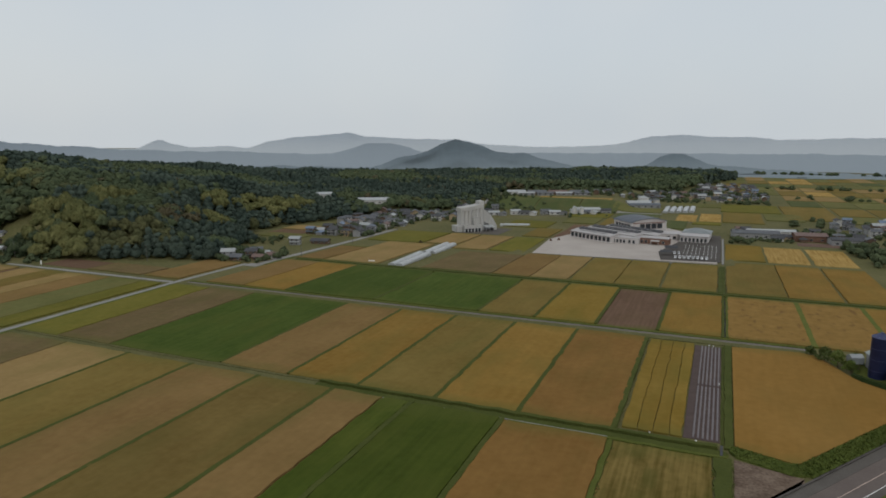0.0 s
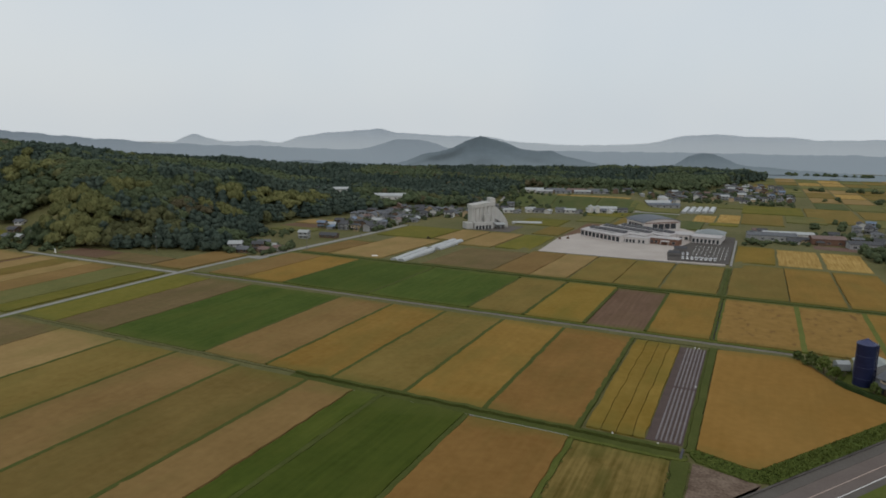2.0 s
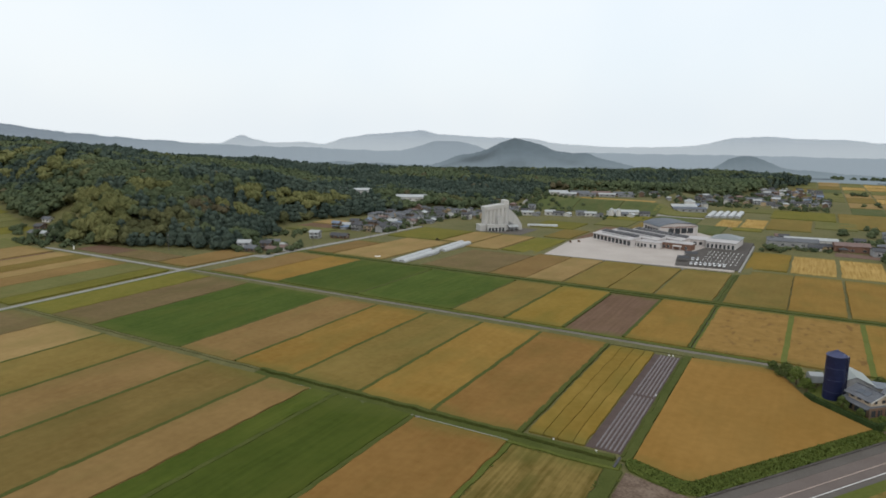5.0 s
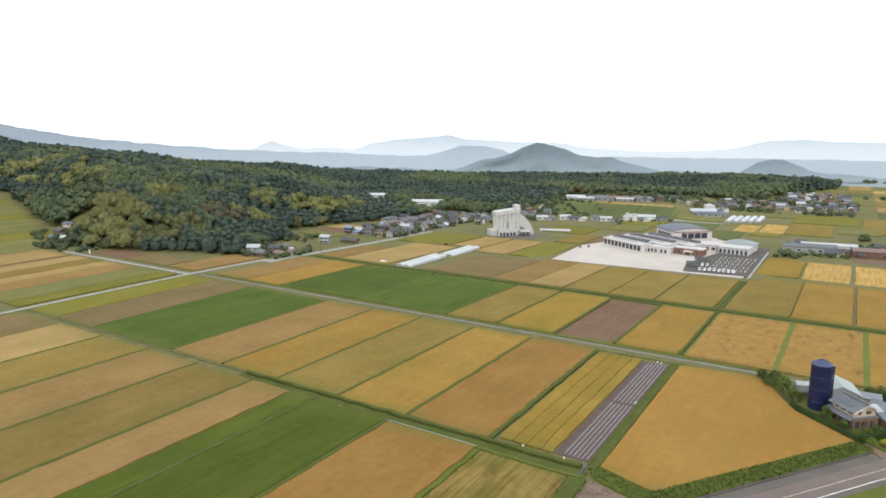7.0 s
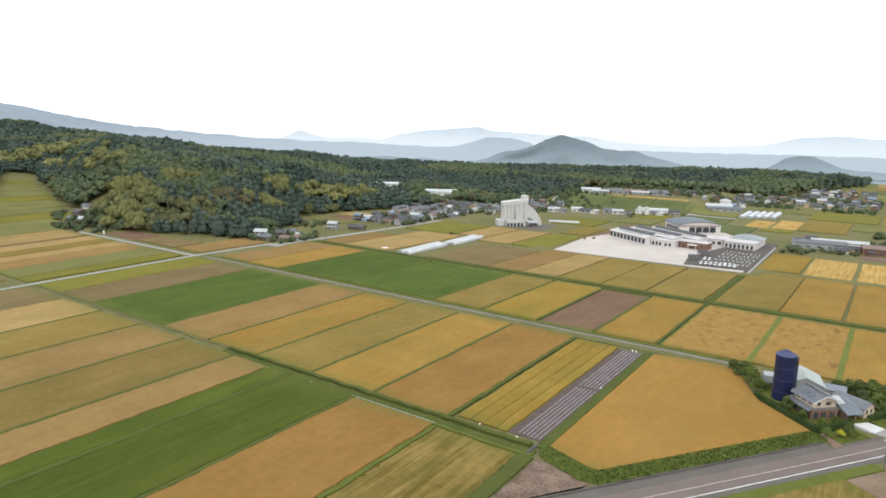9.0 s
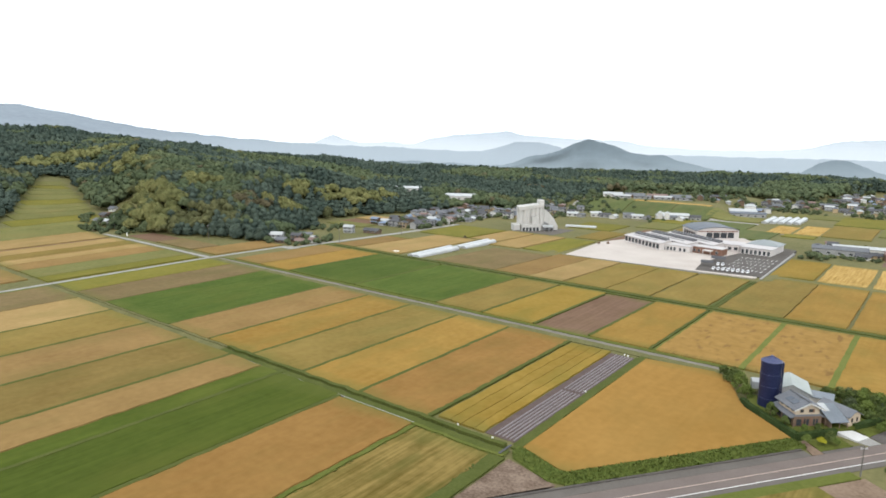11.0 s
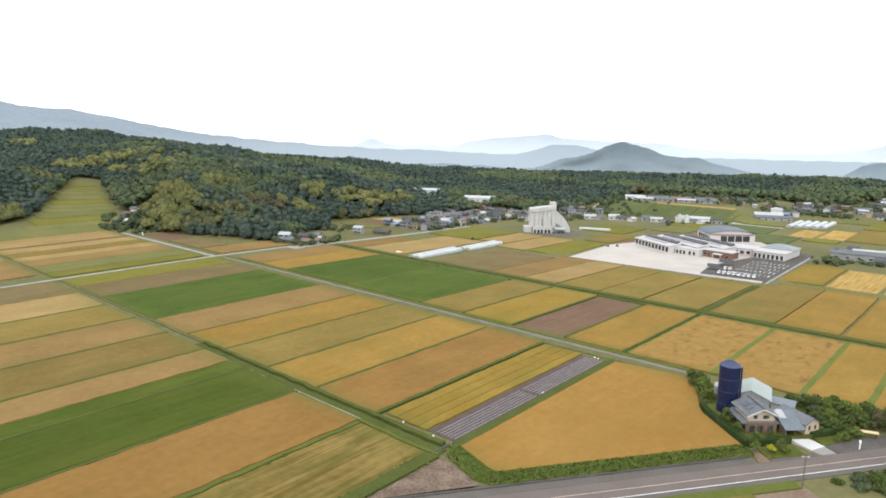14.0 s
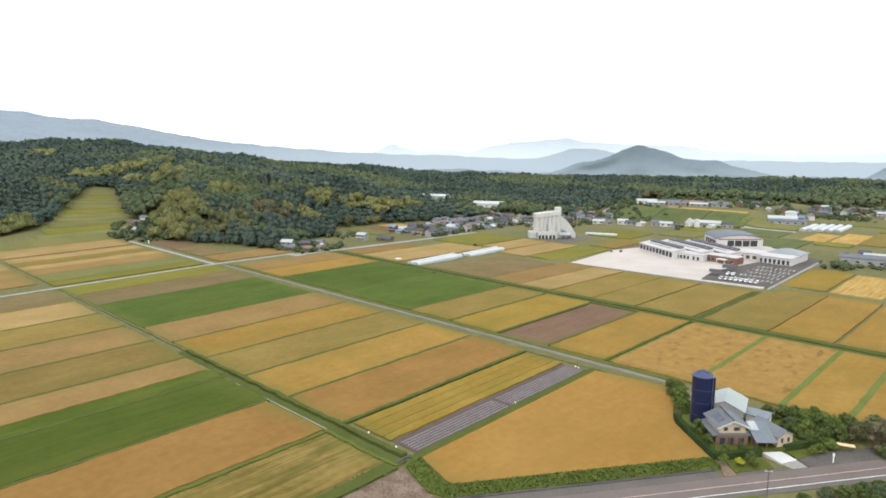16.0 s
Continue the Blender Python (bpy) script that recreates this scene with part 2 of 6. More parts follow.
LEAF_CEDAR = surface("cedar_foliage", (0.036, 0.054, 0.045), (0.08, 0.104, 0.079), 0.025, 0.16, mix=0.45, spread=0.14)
LEAF_BROAD = surface("broadleaf_foliage", (0.047, 0.066, 0.037), (0.114, 0.134, 0.067), 0.025, 0.16, mix=0.5, spread=0.14)
LEAF_GARDEN = surface("garden_foliage", (0.05, 0.072, 0.022), (0.115, 0.14, 0.045), 0.25, 1.2)
LEAF_BAMBOO = surface("bamboo_foliage", (0.1, 0.108, 0.043), (0.195, 0.19, 0.076), 0.04, 0.16, mix=0.5, spread=0.15)
LEAF_RUST = surface("rusty_foliage", (0.075, 0.066, 0.038), (0.135, 0.115, 0.066), 0.09, 0.8)
LEAF_FRESH = surface("fresh_foliage", (0.07, 0.1, 0.024), (0.15, 0.185, 0.048), 0.25, 1.2)
LEAF_HEDGE = surface("clipped_hedge", (0.02, 0.035, 0.012), (0.055, 0.08, 0.025), 0.4, 2.0)
FLOWER = surface("yellow_blossom", (0.28, 0.27, 0.02), (0.42, 0.4, 0.05), 0.5, 3.0)


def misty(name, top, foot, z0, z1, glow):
    """Mist painted into a far range's colour and glow: paler towards its foot, faint woods on its flanks."""
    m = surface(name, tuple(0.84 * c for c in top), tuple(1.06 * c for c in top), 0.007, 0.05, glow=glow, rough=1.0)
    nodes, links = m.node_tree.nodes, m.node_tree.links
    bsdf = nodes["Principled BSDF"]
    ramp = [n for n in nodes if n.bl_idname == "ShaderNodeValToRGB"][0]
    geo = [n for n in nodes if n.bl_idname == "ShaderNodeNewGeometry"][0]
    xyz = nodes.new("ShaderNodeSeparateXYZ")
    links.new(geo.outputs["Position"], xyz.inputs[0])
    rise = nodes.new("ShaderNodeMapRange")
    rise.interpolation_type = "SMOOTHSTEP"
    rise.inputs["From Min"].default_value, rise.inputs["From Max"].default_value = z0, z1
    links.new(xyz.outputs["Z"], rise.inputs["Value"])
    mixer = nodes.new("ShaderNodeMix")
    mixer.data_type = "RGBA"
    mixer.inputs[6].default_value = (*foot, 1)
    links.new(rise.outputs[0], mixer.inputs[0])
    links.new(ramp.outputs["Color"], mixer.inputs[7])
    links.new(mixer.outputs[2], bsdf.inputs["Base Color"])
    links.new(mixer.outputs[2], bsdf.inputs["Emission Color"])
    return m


# paler and more glowing with distance: mist painted into the hill colours
HILL_NEAR = misty("mist_painted_near_hill", (0.104, 0.13, 0.146), (0.165, 0.196, 0.214), -30, 42, 0.85)
HILL_MID = misty("mist_painted_middle_range", (0.158, 0.184, 0.21), (0.205, 0.236, 0.26), -30, 80, 0.95)
HILL_FAR = misty("mist_painted_far_range", (0.255, 0.286, 0.315), (0.31, 0.335, 0.352), -40, 60, 1.1)


# ---- mesh tools ----
def mesh_of(name, verts, faces, material):
    me = bpy.data.meshes.new(name)
    me.from_pydata([tuple(v) for v in verts], [], [tuple(f) for f in faces])
    me.materials.append(material)
    me.update()
    return me


def part(name, bm, material, parent=None, label=""):
    """Links a bmesh as ONE mesh object under a thing or a part."""
    bmesh.ops.recalc_face_normals(bm, faces=bm.faces)
    me = bpy.data.meshes.new(name)
    bm.to_mesh(me)
    bm.free()
    me.materials.append(material)
    ob = new(name, me)
    if parent:
        ob.parent = parent
    return tagged(ob, label)


def thing(name, x, y, z, turn, label, category, group="", kind=""):
    ob = new(name)
    ob.matrix_world = pose(x, y, z, 0, 0, turn)
    ob.empty_display_size = 0.5
    return tagged(ob, label, category, group, kind)


def add_box(bm, x0, x1, y0, y1, z0, z1):
    v = [bm.verts.new((x, y, z)) for z in (z0, z1) for y in (y0, y1) for x in (x0, x1)]
    for f in ((0, 2, 3, 1), (4, 5, 7, 6), (0, 1, 5, 4), (2, 6, 7, 3), (0, 4, 6, 2), (1, 3, 7, 5)):
        bm.faces.new([v[i] for i in f])


def box(x0, x1, y0, y1, z0, z1):
    bm = bmesh.new()
    add_box(bm, x0, x1, y0, y1, z0, z1)
    return bm


def prism(outline, z0, z1):
    """An upright prism over a plan outline."""
    bm = bmesh.new()
    low = [bm.verts.new((x, y, z0)) for x, y in outline]
    top = [bm.verts.new((x, y, z1)) for x, y in outline]
    n = len(low)
    bm.faces.new(low[::-1]), bm.faces.new(top)
    for i in range(n):
        bm.faces.new((low[i], low[(i + 1) % n], top[(i + 1) % n], top[i]))
    return bm


def add_profile(bm, profile, x0, x1):
    """A profile of (y, z) points swept along x."""
    a = [bm.verts.new((x0, y, z)) for y, z in profile]
    b = [bm.verts.new((x1, y, z)) for y, z in profile]
    n = len(a)
    bm.faces.new(a[::-1]), bm.faces.new(b)
    for i in range(n):
        bm.faces.new((a[i], a[(i + 1) % n], b[(i + 1) % n], b[i]))


def swept(profile, x0, x1):
    bm = bmesh.new()
    add_profile(bm, profile, x0, x1)
    return bm


def tube(x, y, z0, z1, r0, r1=None, sides=16, bm=None):
    bm = bm or bmesh.new()
    r1 = r0 if r1 is None else r1
    low = [bm.verts.new((x + r0 * math.cos(a), y + r0 * math.sin(a), z0)) for a in [2 * math.pi * i / sides for i in range(sides)]]
    top = [bm.verts.new((x + r1 * math.cos(a), y + r1 * math.sin(a), z1)) for a in [2 * math.pi * i / sides for i in range(sides)]]
    bm.faces.new(low[::-1]), bm.faces.new(top)
    for i in range(sides):
        bm.faces.new((low[i], low[(i + 1) % sides], top[(i + 1) % sides], top[i]))
    return bm


# ---- the lie of the land ----
def plain_z(y):
    """The valley floor: level near by, stepping down past the ditch."""
    return np.interp(y, [262, 345, 430, 560, 800, 5000], [0, -1.5, -4, -6.5, -8.5, -58.9])


def forest_front(y):
    """The x at which the western woods begin."""
    return np.interp(y, [60, 150, 202, 232, 262, 284, 292, 308, 322, 345, 400, 416, 478, 523, 570, 640, 700, 812], [-640, -540, -490, -488, -470, -405, -369, -335, -298, -310, -330, -336, -368, -352, -338, -300, -258, -262])


def forest_north(x):
    """The y at which the northern woods begin."""
    return np.interp(x, [-262, -226, -125, -60, -29, 23, 60], [812, 872, 930, 1010, 1110, 1299, 1900])


VALLEY = ((-448, 246), (-560, 288), (-690, 342))


def valley_gap(x, y):
    """The distance from the side valley's middle line, in plan."""
    best = np.full(np.shape(x), 1e9)
    for (ax, ay), (bx, by) in zip(VALLEY, VALLEY[1:]):
        t = np.clip(((x - ax) * (bx - ax) + (y - ay) * (by - ay)) / ((bx - ax) ** 2 + (by - ay) ** 2), 0, 1)
        best = np.minimum(best, np.hypot(x - ax - t * (bx - ax), y - ay - t * (by - ay)))
    return best


def smooth(v):
    v = np.clip(v, 0, 1)
    return v * v * (3 - 2 * v)


KNOLLS = ((-470, 370, 20.3, 80, 62), (-600, 430, 26.4, 130, 110), (-1050, 470, 58, 230, 180), (-850, 545, 3.4, 110, 90), (-700, 680, 14.9, 140, 130), (-600, 950, 11.3, 200, 150), (-200, 1250, 14.3, 350, 120), (-640, 185, 30.4, 110, 75), (-1250, 150, 39.6, 250, 250),
          (-395, 500, 9, 60, 70), (-605, 388, 15.8, 52, 36), (-425, 320, 6, 36, 28), (-428, 492, 7, 45, 46), (-760, 580, 2.5, 70, 60), (-700, 745, 7.8, 80, 60))


def land_z(x, y):
    x, y = np.asarray(x, float), np.asarray(y, float)
    hill = sum(a * np.exp(-((x - cx) / sx) ** 2 / 2 - ((y - cy) / sy) ** 2 / 2) for cx, cy, a, sx, sy in KNOLLS)
    west = smooth((forest_front(y) - x) / 70) * (y < 830)
    north = smooth((y - forest_north(x)) / 60) * (x < 60)
    floor = np.maximum(0, (-405 - x) * 0.075) * (y < 520)
    rise = np.maximum(west, north) * hill * (1 - smooth((np.hypot(x - 104, y - 58) - 1170) / 150))
    gap = smooth((valley_gap(x, y) - 30) / 55)
    rise = rise * gap + np.minimum(floor, 26) * (1 - gap) * smooth((-405 - x) / 40)
    ripple = 2.2 * np.sin(x * 0.043 + y * 0.021) * np.sin(y * 0.037 - x * 0.012) * smooth(rise / 15)
    terrace = 9.5 * smooth((y - 698) / 42) * smooth((x + 278) / 22) * smooth((-84 - x) / 30) * (1 - smooth((y - 890) / 120))
    rise = rise + terrace
    sunk = (x > -126) & (x < 8) & (y > 431) & (y < 625)
    return np.where(sunk, np.minimum(plain_z(y), -5.6), plain_z(y) + rise + ripple)


def spaced(points):
    out = []
    for a, b, step in points:
        out += list(np.arange(a, b, step))
    return np.array(out)


def ground_sheet():
    xs = spaced(((-4900, -2000, 290), (-2000, -1300, 70), (-1300, -280, 12), (-280, 140, 10), (140, 600, 46), (600, 4900, 430)))
    ys = spaced(((-4900, -300, 460), (-300, 100, 40), (100, 400, 12.5), (400, 640, 6.25), (640, 1350, 12.5), (1350, 2000, 65), (2000, 4900, 290)))
    gx, gy = np.meshgrid(xs, ys)
    gz = land_z(gx, gy) - 0.02
    verts = np.stack([gx, gy, gz], -1).reshape(-1, 3)
    n = len(xs)
    faces = [(j * n + i, j * n + i + 1, (j + 1) * n + i + 1, (j + 1) * n + i) for j in range(len(ys) - 1) for i in range(n - 1)]
    me = mesh_of("ground", verts.tolist(), faces, GROUND)
    me.shade_smooth()
    return tagged(new("ground", me), "olive and straw-coloured valley floor rising to wooded hills", "ground", kind="structure")


ground_sheet()


def strip(name, x0, x1, y0, y1, height, material, label, category, ragged=0.3, step=3.0, kind="structure"):
    """A low bank or bed that follows the land, with an uneven rim."""
    nx, ny = max(2, int(abs(x1 - x0) / step) + 1), max(2, int(abs(y1 - y0) / step) + 1)
    xs, ys = np.linspace(x0, x1, nx), np.linspace(y0, y1, ny)
    verts, faces = [], []
    for j, y in enumerate(ys):
        for i, x in enumerate(xs):
            wob = Vector((x * 0.21, y * 0.21, 3.7))
            px = x + (ragged * noise.noise(wob) * 1.6 if i in (0, nx - 1) else 0)
            py = y + (ragged * noise.noise(wob + Vector((9, 5, 1))) * 1.6 if j in (0, ny - 1) else 0)
            verts.append((px, py, height * (1 + 0.16 * noise.noise(Vector((x * 0.35, y * 0.35, 0)))) + float(land_z(px, py))))
    for j in range(ny - 1):
        for i in range(nx - 1):
            a = j * nx + i
            faces.append((a, a + 1, a + nx + 1, a + nx))
    rim = [i for i in range(nx)] + [j * nx + nx - 1 for j in range(1, ny)] + [(ny - 1) * nx + i for i in range(nx - 2, -1, -1)] + [j * nx for j in range(ny - 2, 0, -1)]
    base = len(verts)
    cx, cy = (x0 + x1) / 2, (y0 + y1) / 2
    for i in rim:
        x, y, _ = verts[i]
        out = Vector((x - cx, y - cy)).normalized() * 0.15
        verts.append((x + out.x, y + out.y, float(land_z(x, y)) - 0.3))
    for k in range(len(rim)):
        m = (k + 1) % len(rim)
        faces.append((rim[m], rim[k], base + k, base + m))
    return tagged(new(name, mesh_of(name, verts, faces, material)), label, category, kind=kind)


CROP_NAME = {
    "gold": ("barley_field", "ripe golden barley standing in a long plot", "field"),
    "deep": ("barley_field", "deep golden ripe barley in a long plot", "field"),
    "orange": ("wheat_field", "ripe orange-brown wheat standing in a long plot", "field"),
    "yellow": ("barley_field", "bright yellow ripening barley in a long plot", "field"),
    "tan": ("barley_field", "faded straw-coloured barley in a long plot", "field"),
    "umber": ("barley_field", "dull olive-brown barley in a long plot", "field"),
    "straw": ("barley_field", "pale straw-coloured ripe barley in a long plot", "field"),
    "drab": ("barley_field", "dull greyish-brown barley in a long plot", "field"),
    "olive": ("barley_field", "half-ripe olive-brown barley in a long plot", "field"),
    "lime": ("barley_field", "yellow-green unripe barley in a long plot", "field"),
    "green": ("forage_field", "dark green forage crop in a long plot", "field"),
    "dark": ("forage_field", "deep green forage crop with faint sown rows", "field"),
    "meadow": ("barley_field", "light green barley in a long plot", "field"),
    "turf": ("grass_slope", "muted green rough grass on a terrace slope", "grass"),
    "brown": ("ploughed_field", "bare pinkish-brown ploughed plot", "field"),
    "pale": ("stubble_field", "freshly cut pale yellow stubble with swath rows", "field"),
    "patchy": ("barley_field", "ripe barley flattened in darker patches", "field"),
    "rough": ("stubble_field", "weedy yellow-brown stubble with pale streaks", "field"),
}


def plot(x0, x1, y0, y1, kind, height=None):
    name, label, cat = CROP_NAME[kind]
    height = (0.12 if kind in ("brown", "rough", "pale") else 0.65) if height is None else height
    step = 3.0 if y0 < 345 else 8.0
    return strip(name, x0 + 0.35, x1 - 0.35, y0, y1, height, CROP[kind], label, cat, 0.35, step, "stuff")


# ---- field blocks, from the near ditch to the far plain ----
# south of the near ditch bank
SOUTH = ((-420, -340, "straw"), (-340, -285, "tan"), (-262, -228, "drab"), (-228, -196, "straw"), (-196, -166, "olive"), (-166, -137, "tan"), (-137, -108, "umber"), (-108, -90, "tan"), (-90, -80.8, "dark"), (-79.8, -52.6, "dark"), (-51.4, -22.5, "orange"), (-21.4, 3.2, "rough"))
for a, b, kind in SOUTH:
    plot(a, b, 62, 166.4 if b > -50 else 167.4, kind)
# between the near ditch bank and the farm track
MIDDLE = ((-263, -240, "lime"), (-240, -211, "drab"), (-211, -157.5, "green"), (-157, -129, "tan"), (-128.3, -102.4, "gold"), (-101.7, -75.8, "olive"), (-75, -49.6, "gold"), (-48.8, -22.3, "orange"))
for a, b, kind in MIDDLE:
    plot(a, b, 172.7 if a > -80 else 172.2, 257.4, kind)
# the striped plot beside the film rows: four beds with furrows between
for a, b in ((-20.6, -16.6), (-16.5, -12.4), (-12.3, -8.4), (-8.3, -5.0)):
    plot(a - 0.3, b + 0.3, 175, 256, "yellow", 0.5)
# between the farm track and the far ditch
FAR = ((-253, -228, "tan"), (-228, -201, "gold"), (-201, -150, "green"), (-149, -97, "green"), (-96, -71, "olive"), (-70, -44.5, "yellow"), (-44, -19.8, "brown"), (-19, 4.5, "gold"), (6.5, 35.6, "patchy"), (36.8, 62, "patchy"), (63.2, 79, "gold"), (80.2, 104, "gold"), (105, 130, "tan"))
for a, b, kind in FAR:
    plot(a, b, 268.4, 340.4, kind)
# past the far ditch
BEYOND = ((-163, -118, 349.6, 420, "drab"), (-118, -95, 349.6, 430, "tan"), (-95, -74, 349.6, 430, "straw"), (-73, -49, 349.6, 430, "olive"), (-49, -26, 349.6, 430, "olive"), (-25, 2.2, 349.6, 430, "olive"), (6.2, 34, 349.6, 446, "olive"), (34, 58, 349.6, 446, "gold"), (59, 82, 349.6, 446, "gold"), (6, 30, 456, 524, "yellow"), (31, 56, 456, 524, "pale"), (58, 82, 456, 524, "pale"),
          (-252, -232, 349.6, 405, "tan"), (-231, -193, 349.6, 440, "straw"), (-252, -205, 442, 500, "lime"), (-203, -178, 445, 500, "straw"), (-176, -150, 430, 500, "straw"), (-148, -124, 432, 500, "lime"), (-146, -124, 508, 560, "olive"), (-180, -140, 562, 606, "lime"), (-122, -106, 508, 600, "brown"), (-135, -104, 605, 650, "meadow"), (-100, -60, 600, 650, "olive"), (-58, -26, 600, 655, "turf"), (-22, 3, 638, 654, "lime"),
          (-38, -19, 656, 712, "pale"), (-17, 3, 662, 728, "pale"), (4, 40, 660, 745, "olive"), (42, 76, 690, 745, "meadow"), (-50, 4, 790, 830, "meadow"), (-96, -54, 655, 700, "turf"), (-140, -100, 652, 690, "lime"), (-106, -56, 715, 755, "meadow"), (2, 60, 752, 830, "lime"), (62, 108, 700, 830, "olive"), (-252, -232, 406, 411, "meadow"), (-246, -190, 694, 744, "turf"), (-189, -142, 698, 744, "turf"), (-141, -100, 700, 744, "turf"), (-196, -112, 746, 762, "pale"), (-352, -318, 446, 468, "brown"), (-354, -318, 469, 494, "straw"), (-346, -304, 426, 445, "meadow"))
for a, b, c, d, kind in BEYOND:
    plot(a, b, c, d, kind)
# west of the concrete road, up to the wood's edge
WEST = ((-286, -272, "lime"), (-310, -286, "meadow"), (-330, -310, "tan"), (-345, -330, "straw"), (-362, -345, "olive"), (-380, -362, "straw"), (-386, -380, "brown"), (-420, -386, "straw"), (-446, -420, "meadow"))
for a, b, kind in WEST:
    plot(a, b, 171.6, 256, kind)
for a, b, kind in ((-385, -345, "brown"), (-343, -300, "drab"), (-298, -272, "tan")):
    plot(a, b, 268, 289 if a < -340 else (305 if a < -299 else 320), kind)
# terraced plots that climb the side valley
for k in range(11):
    f = k / 10
    cx, cy = -450 - 215 * f, 250 + 78 * f
    wide = 40 - 24 * f
    plot(cx - 10.4, cx + 10.4, cy - wide, cy + wide * 0.8, ("meadow", "lime", "meadow", "meadow")[k % 4], 0.25)
# the far eastern plain: a patchwork out to the hazy hills; paler crops stand in for haze
plain_rng = random.Random(5)
for row in range(9):
    y0 = 835 + row * 78
    for col in range(12):
        x0 = 8 + col * 34
        if y0 < 935 and x0 < 60:
            continue
        plot(x0, x0 + 32, y0, y0 + 72, plain_rng.choice(("meadow", "meadow", "olive", "straw", "turf", "meadow", "straw", "pale")), 0.4)
for col in range(9):
    for y0, y1 in ((362, 440), (452, 530), (690, 745), (752, 825)):
        plot(112 + col * 34, 144 + col * 34, y0, y1, plain_rng.choice(("meadow", "olive", "straw", "tan", "olive", "straw")), 0.4)

# ---- banks, tracks and ditches ----
def grass_fringe(x0, x1, y0, y1, height, material, per_metre=3.0, seed=1):
    """Upright tufts over a bank, so that its edges run out unevenly into the crops."""
    rng = np.random.default_rng(seed)
    n = int((x1 - x0) * (y1 - y0) * per_metre)
    x, y = rng.uniform(x0 - 0.35, x1 + 0.35, n), rng.uniform(y0 - 0.35, y1 + 0.35, n)
    a, w, h = rng.uniform(0, math.tau, n), rng.uniform(0.25, 0.5, n), height * rng.uniform(0.25, 0.5, n)
    z = land_z(x, y) + 0.5 * height
    dx, dy = w * np.cos(a), w * np.sin(a)
    tip = rng.uniform(0, math.tau, n)
    a = tip + math.pi / 2 + rng.uniform(-0.4, 0.4, n)
    dx, dy = w * np.cos(a), w * np.sin(a)
    lx, ly = np.cos(tip) * h * 2.6, np.sin(tip) * h * 2.6
    v = np.stack([np.stack([x - dx, y - dy, z], -1), np.stack([x + dx, y + dy, z], -1), np.stack([x + dx * 0.7 + lx, y + dy * 0.7 + ly, z + h], -1), np.stack([x - dx * 0.7 + lx, y - dy * 0.7 + ly, z + h * 0.85], -1)], 1).reshape(-1, 3)
    me = mesh_of("grass_tufts", v.tolist(), np.arange(n * 4).reshape(-1, 4).tolist(), material)
    return tagged(new("grass_tufts", me), "uneven tufts of wild grass on a field bank", "grass", kind="stuff")


GRASS_FRESH = surface("fresh_verge_grass", (0.088, 0.104, 0.022), (0.135, 0.145, 0.036), 0.12, 1.5, bump=0.1, bump_scale=2.5)
GRASS_DRY = surface("worn_verge", (0.075, 0.08, 0.028), (0.15, 0.135, 0.06), 0.15, 1.5, bump=0.1, bump_scale=2.5)
strip("grass_bank", -115, 3.5, 170.9, 172.3, 0.95, GRASS_DARK, "rough dark green grass bank along a ditch", "grass bank", 0.5, 2.5, "stuff")
strip("grass_bank", -263, -115, 170.9, 172.0, 0.5, GRASS_DRY, "dry brownish grass bank along a ditch", "grass bank", 0.4, 2.5, "stuff")
strip("grass_bank", -115, 6, 167.8, 170.3, 0.4, GRASS_DARK, "low green grass bank along a ditch", "grass bank", 0.4, 2.5, "stuff")
strip("grass_bank", -263, -115, 167.6, 170.3, 0.5, GRASS_DRY, "dry brownish grass bank along a ditch", "grass bank", 0.4, 2.5, "stuff")
strip("ditch", -263, 6, 170.35, 170.85, 0.03, WATER_DARK, "narrow dark water ditch between grass banks", "ditch", 0.1, 6)
strip("grass_bank", -50, 6, 166.6, 167.7, 0.4, GRASS, "low green grass bank beside a plot", "grass bank", 0.4, 2.5, "stuff")
strip("grass_bank", 5.4, 7.6, 172, 258, 0.45, GRASS_DARK, "green grass strip beside the film rows", "grass bank", 0.4, 2.5, "stuff")
strip("grass_bank", 4.5, 5.2, 174, 256, 0.25, GRASS_DARK, "thin grass edge of the film rows", "grass bank", 0.3, 2.5, "stuff")
strip("grass_bank", 3.3, 6.9, 62, 166, 0.5, GRASS_DARK, "tall dark grass strip between plots", "grass bank", 0.5, 2.5, "stuff")
strip("grass_bank", -22.7, -21.2, 62, 166, 0.4, GRASS, "green grass strip between plots", "grass bank", 0.4, 2.5, "stuff")
strip("ditch_lip", -112, -23, 167.35, 167.65, 0.42, CONCRETE, "pale concrete lip of the ditch", "ditch edge", 0.05, 3)
strip("farm_track", -262, 34, 262.8, 265.7, 0.08, FARM_ROAD, "grey gravel farm track between the plots", "track", 0.25, 4)
strip("grass_bank", -262, 34, 265.9, 267.9, 0.3, GRASS, "thin grass verge of the farm track", "grass bank", 0.4, 2.5, "stuff")
strip("grass_bank", -262, 34, 258, 262.6, 0.25, GRASS_DRY, "worn grass verge of the farm track", "grass bank", 0.4, 2.5, "stuff")
strip("grass_bank", -250, 130, 340.6, 343.4, 0.5, GRASS_DARK, "dense dark grass bank along a wide ditch", "grass bank", 0.6, 2.5, "stuff")
strip("ditch", -250, 130, 343.6, 345.2, 0.03, WATER_DARK, "dark water ditch between grass banks", "ditch", 0.15, 6)
strip("grass_bank", -250, 130, 345.4, 349.2, 0.45, GRASS_DARK, "dense dark grass bank past the ditch", "grass bank", 0.6, 2.5, "stuff")
